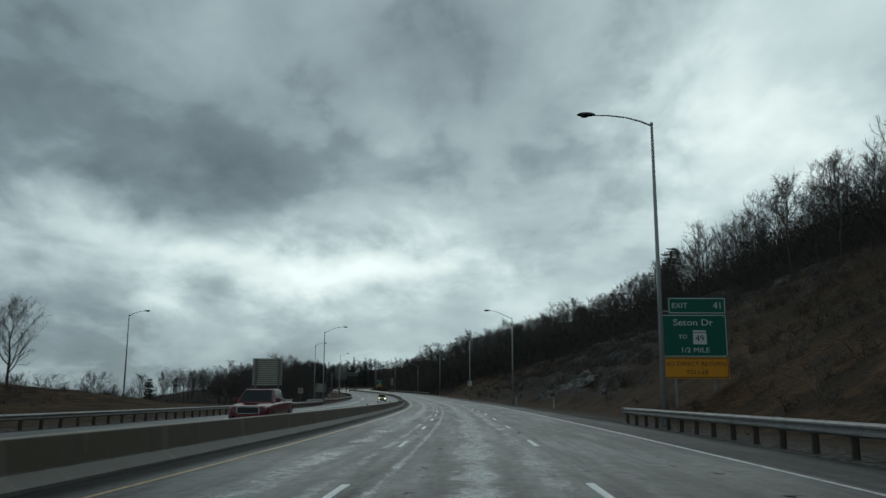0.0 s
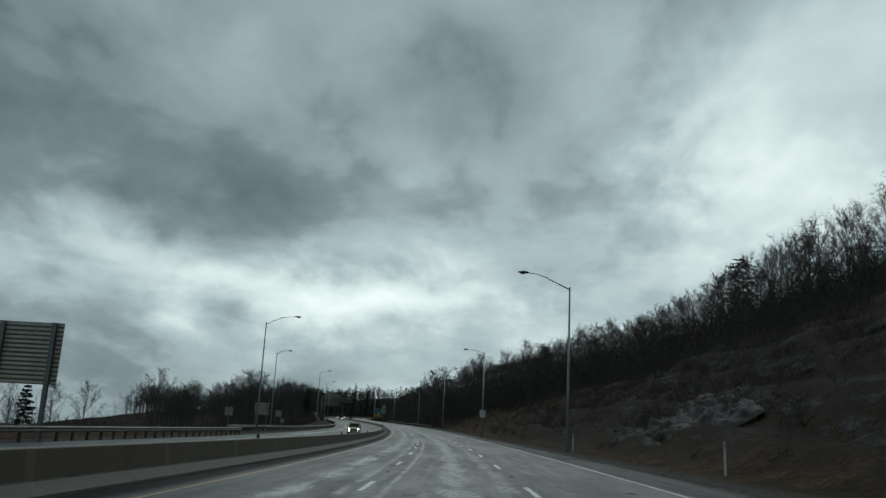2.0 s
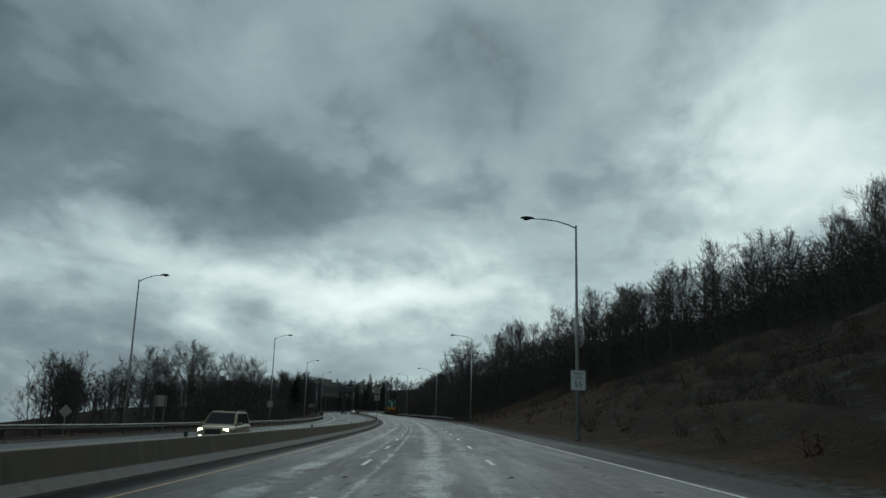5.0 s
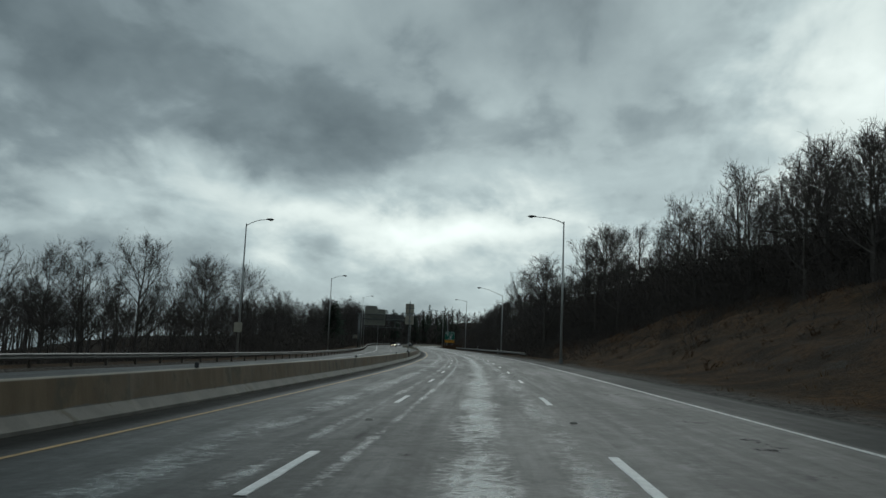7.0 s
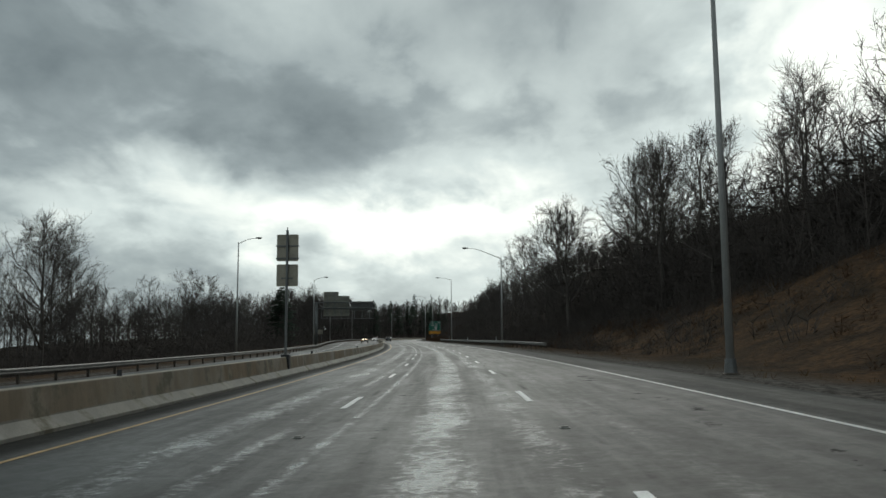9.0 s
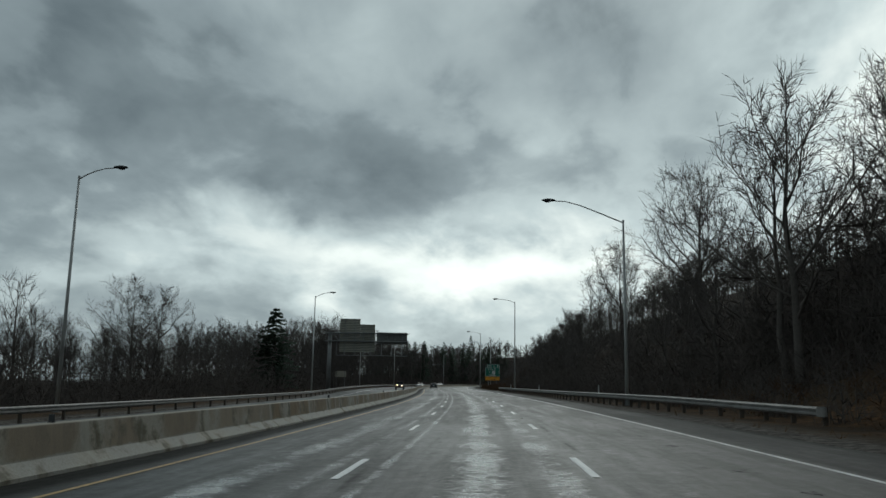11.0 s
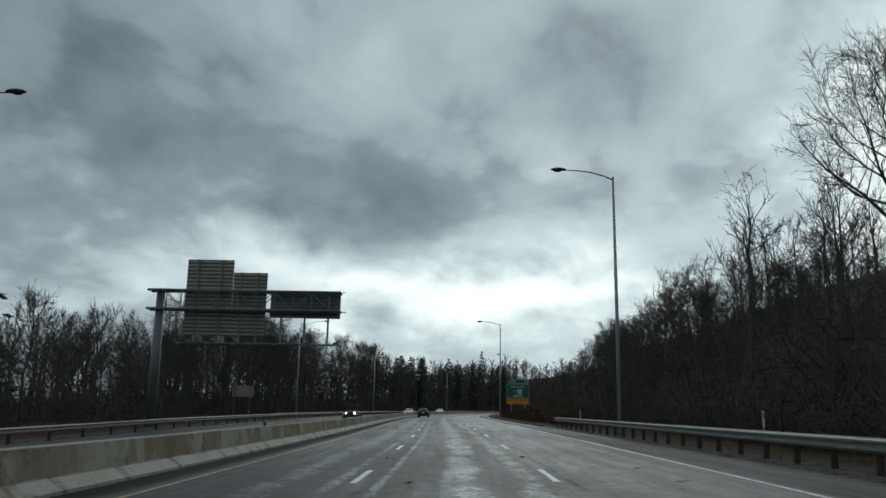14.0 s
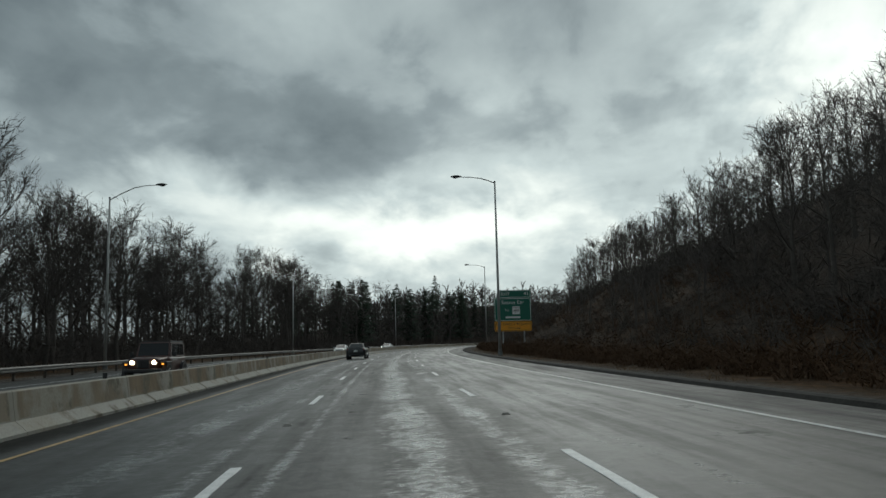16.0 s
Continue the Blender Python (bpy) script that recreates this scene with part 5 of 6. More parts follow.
# trees that stand out, and the front ranks of the woods
for kind, s, u, top, lb in ((5, 418.2, 26.5, 26.2, "tall leafless tree with wide crown standing over the hillside brush"), (6, 438.2, 25.4, 22.8, "slim half-dead tree leaning over the brush"),
                            (8, 215, 93.5, 56.0, ""), (3, 219, 82, 48.5, ""), (5, 346.8, -51, 18.8, ""), (7, 396, -44, 16.6, "crooked leafless tree with bare twisting limbs above the brush"), (7, 400.5, -42.5, 15.6, "crooked leafless tree with bare twisting limbs above the brush"), (8, 286, -42, 16.4, ""), (8, 294, -36, 14.6, ""), (7, 270, -42, 12.8, "leafless tree with long crooked limbs behind the guardrail"),
                            (7, 210.7, -51.4, 11.0, "leafless spreading tree beyond the guardrail"), (5, 555.9, -35.9, 20.5, ""), (5, 367, 22.5, 24.5, ""), (5, 450.5, 24, 16.6, ""), (2, 352, 34, 29.5, ""), (4, 371, -58, 17, ""),
                            (1, 192, -79, 7.6, ""), (3, 187, -86, 7.0, ""), (0, 181, -91, 7.4, ""), (1, 176, -95, 7.2, ""), (3, 214, -84, 8.0, ""), (0, 236, -80, 8.6, ""), (1, 246, -76, 9.0, ""), (8, 95, -52.5, 14.5, ""), (8, 305, -33.5, 14.4, ""), (7, 238, -36.5, 10.6, ""), (8, 258, -40, 11.0, ""), (8, 467, -25.5, 14.0, ""), (2, 473, -27.5, 15.5, ""), (8, 479, -25.5, 16.5, ""), (0, 470, -31, 15.0, ""), (4, 485, -28, 19.0, ""), (1, 492, -26, 15.5, ""), (8, 502, -27.5, 14.5, ""), (5, 524, -28, 17.0, ""), (6, 540, 33, 16.5, ""), (6, 531, 30, 14.5, "")):
    h = {0: 13.5, 1: 12.5, 2: 14.5, 3: 11.0, 4: 13, 5: 15.5, 6: 12, 7: 11.5, 8: 14.0}[kind]
    g = float(ground_z(s, u) - plane_z(s, u))
    plant(kind, s, u, max(0.4, (top - g) / h), R.uniform(0, 6), lb)
for i in range(165):
    s = 25 + 590 * (i + R.random()) / 165
    tl = float(np.interp(s, TREELINE_S, TREELINE_U))
    plant(R.choice((0, 1, 2, 3, 4)), s, tl + R.uniform(0, 14), R.uniform(0.75, 1.15) * float(np.interp(s, [100, 150, 200, 240, 280, 320, 350, 380, 420, 470, 510, 560, 620], [0.82, 0.82, 0.86, 1.08, 1.08, 1.45, 1.0, 0.66, 0.62, 0.7, 0.7, 0.6, 1.0])), R.uniform(0, 6.3))
for i in range(95):
    s = 225 + 420 * (i + R.random()) / 95
    far = np.interp(s, [225, 330, 430, 455, 640], [36, 36, 28, 24.5, 27])
    away = far + R.uniform(0, 18)
    if away > 0.32 * (s - 80):
        continue
    plant(R.choice((0, 1, 2, 3, 4)), s, -away, R.uniform(0.65, 0.95) * float(np.interp(s, [225, 350, 425, 452, 468, 485, 560], [0.85, 0.9, 0.76, 0.75, 1.25, 1.55, 1.65])), R.uniform(0, 6.3))
for q in KINDS:
    for o in (*q.children_recursive, q):
        bpy.data.objects.remove(o)


def woods(name, label, spots, mat, variants, category="woods"):
    """many far trees as one object"""
    arr = []
    for v, f in variants:
        arr.append((np.array([tuple(p) for p in v]), np.array([i for q in f for i in q]), np.array([len(q) for q in f])))
    VV, FF, NN, n = [], [], [], 0
    for s, u, sc, turn, k in spots:
        v, f, sizes = arr[k % len(arr)]
        c, sn = math.cos(turn), math.sin(turn)
        x, y = xy(s, u)
        w = np.stack([v[:, 0] * c - v[:, 1] * sn, v[:, 0] * sn + v[:, 1] * c, v[:, 2]], 1) * sc + [float(x), float(y), float(ground_z(s, u)) - 0.2]
        VV.append(w)
        FF.append(f + n)
        NN.append(sizes)
        n += len(v)
    VV, FF, NN = np.concatenate(VV), np.concatenate(FF), np.concatenate(NN)
    me = bpy.data.meshes.new(name)
    me.vertices.add(len(VV))
    me.vertices.foreach_set("co", VV.ravel())
    me.loops.add(FF.size)
    me.loops.foreach_set("vertex_index", FF.ravel().astype(np.int32))
    me.polygons.add(len(NN))
    me.polygons.foreach_set("loop_start", np.concatenate([[0], np.cumsum(NN)[:-1]]).astype(np.int32))
    me.update(calc_edges=True)
    me.materials.append(mat)
    return tagged(new(name, me), label, category, "", "stuff")


PLAIN = [tubes(grow(q, h, 5.0, 8, 1, 8, 0.12, 0, 0, (1, 1), fine=1.3), 0.11) for q, h in ((35, 9.5), (36, 10.5), (37, 9))]
SIMPLE = [tubes(grow(q, h, w, 10, 5, 7, lo, 0, 0, (2, 1), fine=1.15), 0.025) for q, h, w, lo in ((31, 12, 3.6, 0.25), (32, 13, 3.2, 0.35), (33, 11, 4.0, 0.2), (34, 14, 3.4, 0.3))]
spots = []
for i in range(540):
    s = R.uniform(20, 640)
    tl = float(np.interp(s, TREELINE_S, TREELINE_U))
    spots.append((s, tl + 5 + R.random() ** 0.9 * (98 - tl), R.uniform(0.85, 1.25) * float(np.interp(s, [120, 160, 200, 280, 310, 370, 420, 470, 570, 630], [0.95, 0.86, 0.90, 1.02, 1.2, 0.8, 0.7, 0.78, 0.62, 1.1])), R.uniform(0, 6.3), R.randrange(4)))
for i in range(48):
    s = R.uniform(440, 605)
    tl = float(np.interp(s, TREELINE_S, TREELINE_U))
    spots.append((s, 15 + R.random() * max(tl - 12, 3), R.uniform(0.3, 0.5), R.uniform(0, 6.3), R.randrange(4)))
woods("hillside_woods", "dense leafless woods covering the hillside", spots, TWIG, SIMPLE)
spots = []
for i in range(300):
    s = R.uniform(215, 720)
    far = float(np.interp(s, [225, 330, 440, 640], [44, 44, 36, 34]))
    if s < 330 and far + 4 > 0.31 * (s - 80):
        continue
    spots.append((s, -min(far + R.random() ** 1.3 * 80, max(0.31 * (s - 80), far)), R.uniform(0.75, 1.15) * float(np.interp(s, [350, 425, 450, 475], [1.0, 0.66, 0.7, 1.1])), R.uniform(0, 6.3), R.randrange(4)))
for i in range(110):
    spots.append((R.uniform(470, 600), -R.uniform(30, 75), R.uniform(1.05, 1.4), R.uniform(0, 6.3), R.randrange(4)))
for i in range(24):
    spots.append((R.uniform(120, 240), -R.uniform(60, 150), R.uniform(0.4, 0.75), R.uniform(0, 6.3), R.randrange(4)))
for i in range(12):
    s = R.uniform(182, 204)
    spots.append((s, -R.uniform(0.44, 0.60) * (s - 39), R.uniform(0.42, 0.6), R.uniform(0, 6.3), R.randrange(4)))
for i in range(120):
    spots.append((R.uniform(375, 520), -R.uniform(44, 80), R.uniform(0.55, 0.8), R.uniform(0, 6.3), R.randrange(4)))
woods("valley_woods", "leafless woods beyond the far carriageway", spots, TWIG, SIMPLE)
spots = []
for i in range(640):
    s = 640 + 480 * R.random() ** 1.2
    u = R.choice((-1, 1)) * (26 + R.random() * 160) if s < 760 else R.uniform(-190, 230)
    spots.append((s, u, R.uniform(0.9, 1.4), R.uniform(0, 6.3), R.randrange(4)))
for i in range(330):
    spots.append((R.uniform(650, 930), -R.uniform(24, 120), R.uniform(0.9, 1.3), R.uniform(0, 6.3), R.randrange(4)))
woods("distant_woods", "distant leafless woods on the hills ahead", spots, TWIG, PLAIN)


# dense understorey: bushes of thin stems
def bush(seed, h, n, spread=0.55, thick=0.024):
    rnd = random.Random(seed)
    segs = []
    for i in range(n):
        a = Vector((rnd.uniform(-0.5, 0.5), rnd.uniform(-0.5, 0.5), -0.1)) * h * 0.5
        tip = Vector((rnd.uniform(-1, 1) * h * spread, rnd.uniform(-1, 1) * h * spread, h * rnd.uniform(0.5, 1.0)))
        segs.append((a, tip, 0.026, 0.0, 3))
        for j in range(4):
            b = a.lerp(tip, rnd.uniform(0.15, 1))
            segs.append((b, b + Vector((rnd.uniform(-1, 1), rnd.uniform(-1, 1), rnd.uniform(-0.1, 1))) * h * 0.3, 0.02, 0.0, 4))
    return tubes(segs, thick)


BUSHES = [bush(41, 2.6, 9), bush(42, 2.0, 9), bush(43, 3.4, 10, 0.55, 0.032), bush(44, 4.6, 9, 0.35, 0.034)]
STEMS = [bush(45, 0.8, 9, 0.6, 0.009), bush(46, 1.2, 8, 0.4, 0.010), bush(47, 0.6, 9, 0.8, 0.009)]
THIN = [bush(48, 2.0, 13, 0.55, 0.012), bush(49, 3.0, 12, 0.4, 0.013), bush(50, 1.5, 14, 0.6, 0.011)]
spots = []
for i in range(3500):
    s = R.uniform(40, 620)
    tl = float(np.interp(s, TREELINE_S, TREELINE_U))
    spots.append((s, tl - 0.5 + R.random() ** 1.6 * 26, R.uniform(0.6, 1.25) * (0.75 if i % 3 else 1.0), R.uniform(0, 6.3), R.randrange(4)))
for i in range(1750):
    s = R.uniform(50, 345)
    tl = float(np.interp(s, TREELINE_S, TREELINE_U))
    spots.append((s, tl + 2 + R.random() * 20, R.uniform(1.0, 1.6), R.uniform(0, 6.3), R.randrange(2, 4)))
for i in range(620):
    s = R.uniform(205, 352)
    tl = float(np.interp(s, TREELINE_S, TREELINE_U))
    spots.append((s, tl + 3 + R.random() * 26, R.uniform(1.4, 2.3), R.uniform(0, 6.3), R.randrange(2, 4)))
# thinning brush below the edge of the trees, thicker on the hill past the long rail
for i in range(900):
    s = R.uniform(20, 440)
    tl = float(np.interp(s, TREELINE_S, TREELINE_U))
    spots.append((s, max(tl - 15 * R.random() ** 1.8, 12.0), R.uniform(0.35, 0.85), R.uniform(0, 6.3), R.randrange(3)))
woods("hillside_brush", "tangle of dead brush under the trees", spots, BRUSH, BUSHES, "brush")
spots = []
for i in range(1500):
    s = R.uniform(252, 660)
    near = float(np.interp(s, [252, 280, 330, 440, 640], [42, 33, 30, 25, 25]))
    clump = 0.75 + 0.35 * math.sin(s * 0.23) * math.sin(s * 0.071 + 1) + 0.2 * math.sin(s * 0.61)
    spots.append((s, -(near + R.random() ** 1.4 * 22), R.uniform(0.7, 1.5) * clump * float(np.interp(s, [330, 345, 455, 475], [0.9, 1.0, 1.0, 1.25])), R.uniform(0, 6.3), R.randrange(4)))
for i in range(520):
    s = R.uniform(335, 620)
    spots.append((s, -R.uniform(33, 60), R.uniform(0.95, 1.4), R.uniform(0, 6.3), R.randrange(2, 4)))
for i in range(420):
    s = R.uniform(48, 178)
    spots.append((s, -R.uniform(46, 92), R.uniform(0.35, 0.8), R.uniform(0, 6.3), R.randrange(3)))
for i in range(170):
    s = R.uniform(165, 300)
    spots.append((s, -R.uniform(0.38, 0.62) * (s - 60), R.uniform(0.8, 1.5), R.uniform(0, 6.3), R.randrange(4)))
woods("roadside_brush", "dark dead brush along the far verge", spots, BRUSH, BUSHES, "brush")
spots = []
for i in range(1250):
    s = R.uniform(30, 620) if i % 3 else R.uniform(450, 560)
    tl = float(np.interp(s, TREELINE_S, TREELINE_U))
    spots.append((s, 11.5 + R.random() ** 0.8 * (tl - 11.5), R.uniform(0.6, 1.3), R.uniform(0, 6.3), R.randrange(3)))
for i in range(900):
    spots.append((R.uniform(436, 600), 9.6 + abs(R.gauss(0, 1.8)), R.uniform(0.7, 1.5), R.uniform(0, 6.3), R.randrange(3)))
woods("slope_brush", "low dead stems and briars on the open slope", spots, BRIAR, STEMS, "brush")

spots = []
for i in range(400):
    s = R.uniform(440, 610)
    tl = float(np.interp(s, TREELINE_S, TREELINE_U))
    spots.append((s, 12.5 + R.random() * max(tl - 10, 4), R.uniform(0.5, 1.0), R.uniform(0, 6.3), R.randrange(3)))
for i in range(820):
    s = R.uniform(15, 215)
    tl = float(np.interp(s, TREELINE_S, TREELINE_U))
    spots.append((s, 12.5 + R.random() ** 0.7 * max(tl - 12, 2), R.uniform(0.4, 0.9), R.uniform(0, 6.3), R.randrange(3)))
for i in range(380):
    spots.append((R.uniform(46, 150), -R.uniform(38, 84), R.uniform(0.35, 0.8), R.uniform(0, 6.3), R.randrange(3)))
woods("slope_shrubs", "thin dark leafless shrubs scattered over the slope", spots, BRUSH, THIN, "brush")


def conifer(seed, h, width, label, flat=False, full=3):
    """trunk with whorls of drooping needle boughs"""
    rnd = random.Random(seed)
    t = thing("conifer", label, "tree", "conifers")
    v, f = tubes([(Vector((0, 0, -0.4)), Vector((0.1, 0, h * 0.55)), h * 0.016, h * 0.010, 0), (Vector((0.1, 0, h * 0.55)), Vector((0, 0, h)), h * 0.010, 0.01, 1)])
    child("trunk", mesh_from("trunk", v, f, BARK), t)
    V, F = [], []
    rows = int(h * (1.7 if flat else 1.9))
    for i in range(rows):
        z = h * ((0.45 if flat else 0.10) + (0.55 if flat else 0.90) * (i + rnd.random() * 0.6) / rows)
        reach = width * ((1 - (z / h)) ** 0.6 if not flat else 0.55 + 0.45 * math.sin(math.pi * (z / h - 0.4) / 0.62)) + 0.15
        for k in range(rnd.randint(4, 6) + (3 if full > 3 and not flat else 0)):
            if flat and rnd.random() < 0.15:
                continue
            a = rnd.uniform(0, 6.3)
            ln = reach * rnd.uniform(0.65, 1.1)
            dvec = Vector((math.cos(a), math.sin(a), rnd.uniform(-0.25, 0.12)))
            side = Vector((-math.sin(a), math.cos(a), 0))
            m = 4
            for q in range(m):
                c = Vector((0, 0, z)) + dvec * ln * (q + 1) / m
                for e in range(full):
                    tip = c + side * rnd.uniform(-1, 1) * ln * 0.34 * (1.15 - q / m) + Vector((rnd.uniform(-0.1, 0.1), rnd.uniform(-0.1, 0.1), rnd.uniform(-0.22, 0.18)))  + dvec * ln * 0.12
                    w = side * 0.11 * rnd.uniform(0.6, 1.5) + Vector((0, 0, 0.05))
                    n = len(V)
                    V += [c - w, c + w, tip + w * 0.5 + dvec * 0.1, tip - w * 0.5 + Vector((0, 0, -0.06))]
                    F.append((n, n + 1, n + 2, n + 3))
    child("needles", mesh_from("needles", V, F, NEEDLE), t)
    return t


for seed, s, u, top, wd, flat, lb in ((51, 261.3, 90.2, 50.5, 4.6, True, "lone flat-topped pine on the wooded ridge"), (52, 417.5, -29.2, 13.4, 4.3, False, "dark green spruce behind the guardrail"),
                                      (53, 182.6, -62.8, 5.2, 1.7, False, "small dark cedar on the far bank")):
    g = float(ground_z(s, u) - plane_z(s, u))
    h = top - g
    c = conifer(seed, h, wd, lb, flat, 7)
    c.matrix_basis = Matrix.Translation(on_ground(s, u, -0.1))
pines = [conifer(60 + i, 18.0, 3.8, "dark pine in a row beyond the bend") for i in range(3)]
for i in range(34):
    s = 612 + 130 * R.random()
    copy_thing(pines[i % 3], Matrix.Translation(on_ground(s, -R.uniform(28, 60), -0.1)) @ Matrix.Rotation(R.uniform(0, 6), 4, "Z"))
for q in pines:
    for o in (*q.children_recursive, q):
        bpy.data.objects.remove(o)


# ---------------------------------------------------------------- grass, stones
def tuft(seed, h, n):
    rnd = random.Random(seed)
    V, F = [], []
    for i in range(n):
        a, r = rnd.uniform(0, 6.3), rnd.uniform(0, 0.3)
        b = Vector((r * math.cos(a), r * math.sin(a), -0.05))
        d = Vector((rnd.uniform(-0.5, 0.5), rnd.uniform(-0.5, 0.5), 1)).normalized()
        w = Vector((-math.sin(a), math.cos(a), 0)) * 0.012
        mid = b + d * h * 0.55
        tip = mid + (d + Vector((rnd.uniform(-0.6, 0.6), rnd.uniform(-0.6, 0.6), -0.15))).normalized() * h * 0.45 * rnd.uniform(0.6, 1.1)
        k = len(V)
        V += [b - w, b + w, mid + w * 0.8, mid - w * 0.8, tip + w * 0.2, tip - w * 0.2]
        F += [(k, k + 1, k + 2, k + 3), (k + 3, k + 2, k + 4, k + 5)]
    return V, F


TUFTS = [tuft(71, 0.30, 7), tuft(72, 0.42, 6), tuft(73, 0.22, 8)]
spots = []
for i in range(5600):
    s = R.uniform(5, 560)
    u = 8.4 + R.random() ** 1.9 * 14
    if u > float(np.interp(s, TREELINE_S, TREELINE_U)):
        continue
    spots.append((s, u, R.uniform(0.5, 1.3), R.uniform(0, 6.3), R.randrange(3)))
woods("verge_grass", "dry orange-brown grass on the verge and slope", spots, DRY_GRASS, TUFTS, "grass")
spots = [(R.uniform(0, 420), -R.uniform(21.6, 30), R.uniform(0.4, 0.9), R.uniform(0, 6.3), R.randrange(3)) for i in range(1000)]
woods("far_verge_grass", "short dry grass beyond the far guardrail", spots, DRY_GRASS, TUFTS, "grass")


def pebble(seed):
    rnd = random.Random(seed)
    V = [Vector(q) * rnd.uniform(0.7, 1.2) for q in ((1, 0, 0), (0, 0.8, 0), (-1, 0, 0), (0, -0.8, 0), (0, 0, 0.6), (0, 0, -0.5))]
    return [v * 0.06 for v in V], [(0, 1, 4), (1, 2, 4), (2, 3, 4), (3, 0, 4), (1, 0, 5), (2, 1, 5), (3, 2, 5), (0, 3, 5)]


PEBBLES = [pebble(q) for q in (81, 82, 83)]
spots = [(R.uniform(2, 520), 7.75 + abs(R.gauss(0, 0.45)), R.uniform(0.4, 1.5), R.uniform(0, 6.3), R.randrange(3)) for i in range(5200)]
spots = [(q[0], q[1], q[2] * (2.2 if i % 60 == 0 else 1), q[3], q[4]) for i, q in enumerate(spots)]
woods("gravel", "loose grey stones along the edge of the shoulder", [(a, b, c, d, e) for a, b, c, d, e in spots], GRAVEL, PEBBLES, "gravel")


def outcrop(seed, s, u, size):
    """layered shale ledge that juts from the slope"""
    rnd = random.Random(seed)
    bm = bmesh.new()
    r = bmesh.ops.create_grid(bm, x_segments=30, y_segments=20, size=1.0)
    for v in r["verts"]:
        x, y = v.co.x, v.co.y
        edge = max(0.0, 1 - max(abs(x), abs(y)) ** 3)
        z = noise.fractal(Vector((x * 2.1 + seed, y * 2.4, seed * 1.7)), 0.8, 2.0, 4) * 0.5 + 0.5
        lift = z * 9 + 0.5 * noise.noise(Vector((x * 5, y * 5, seed)))
        z = 0.6 * math.floor(lift) / 9 + 0.4 * z + 0.05 * noise.noise(Vector((x * 11, y * 11, seed)))
        v.co = Vector((x * size, y * size * 0.55, (z * edge - 0.25) * size * 0.34))
    t = part("rock_outcrop", bm, SHALE, smooth=True)
    tagged(t, "grey layered shale outcrop jutting from the brown slope", "rock", "shale outcrops")
    k = float(np.interp(s, HILL_S, HILL_K))
    t.matrix_basis = Matrix.Translation(on_ground(s, u, 0.05)) @ Matrix.Rotation(heading(s) - radians(90), 4, "Z") @ Matrix.Rotation(math.atan(k), 4, "X") @ Matrix.Rotation(rnd.uniform(-0.3, 0.3), 4, "Z")


for i in range(40):
    outcrop(100 + i, R.uniform(66, 150), R.uniform(13, 34), R.uniform(0.9, 2.4))
for i, (s, u, size) in enumerate(((104, 13.6, 3.4), (109, 14.6, 4.2), (114, 13.4, 3.0), (107, 17.5, 3.6), (113, 18.5, 3.2), (100, 16.5, 2.6))):
    outcrop(160 + i, s, u, size)


# ---------------------------------------------------------------- vehicles
def loft(bm, stations, n=20, power=3.2):
    """a closed body through stations: y, half width, z low, z high"""
    rings = []
    for y, w, z0, z1 in stations:
        c, h = (z0 + z1) / 2, (z1 - z0) / 2
        ring = []
        for k in range(n):
            a = 2 * math.pi * k / n
            ca, sa = math.cos(a), math.sin(a)
            ring.append(bm.verts.new((math.copysign(abs(ca) ** (2 / power), ca) * w, y, c + math.copysign(abs(sa) ** (2 / power), sa) * h)))
        rings.append(ring)
    for a, b in zip(rings, rings[1:]):
        for k in range(n):
            bm.faces.new((a[k], a[(k + 1) % n], b[(k + 1) % n], b[k]))
    bm.faces.new(rings[0])
    bm.faces.new(rings[-1][::-1])


def wheel(t, x, y, r, rim_mat):
    bm = bmesh.new()
    tube(bm, (x - 0.11, y, r), (x + 0.11, y, r), r, r, 20)
    bmesh.ops.bevel(bm, geom=[e for e in bm.edges if len(e.link_faces) == 2 and e.calc_face_angle(0) > 1.0], offset=0.03, segments=2, affect="EDGES")
    w = part("wheel", bm, RUBBER, t)
    bm = bmesh.new()
    d = math.copysign(1, x)
    tube(bm, (x + 0.085 * d, y, r), (x + 0.118 * d, y, r), r * 0.62, r * 0.58, 16)
    for k in range(5):
        a = k * 2 * math.pi / 5
        box(bm, (0.03, 0.09, r * 0.5), Matrix.Translation((x + 0.12 * d, y, r)) @ Matrix.Rotation(a, 4, "X") @ Matrix.Translation((0, 0, r * 0.3)))
    part("rim", bm, rim_mat, w)


def lerp_quad(q, a, b, c, d):
    """the patch from a to b across and c to d up a four-cornered face"""
    def pt(x, z):
        return q[0].lerp(q[1], x).lerp(q[3].lerp(q[2], x), z)
    return [pt(a, c), pt(b, c), pt(b, d), pt(a, d)]


def pane(name, t, quad, mat, label=""):
    """a thin glass plate 8 mm proud of its face"""
    n = (quad[1] - quad[0]).cross(quad[3] - quad[0]).normalized()
    bm = bmesh.new()
    a = [bm.verts.new(v + n * 0.008) for v in quad]
    b = [bm.verts.new(v - n * 0.01) for v in quad]
    bm.faces.new(a)
    bm.faces.new(b[::-1])
    for k in range(4):
        bm.faces.new((b[k], b[(k + 1) % 4], a[(k + 1) % 4], a[k]))
    part(name, bm, mat, t, label)


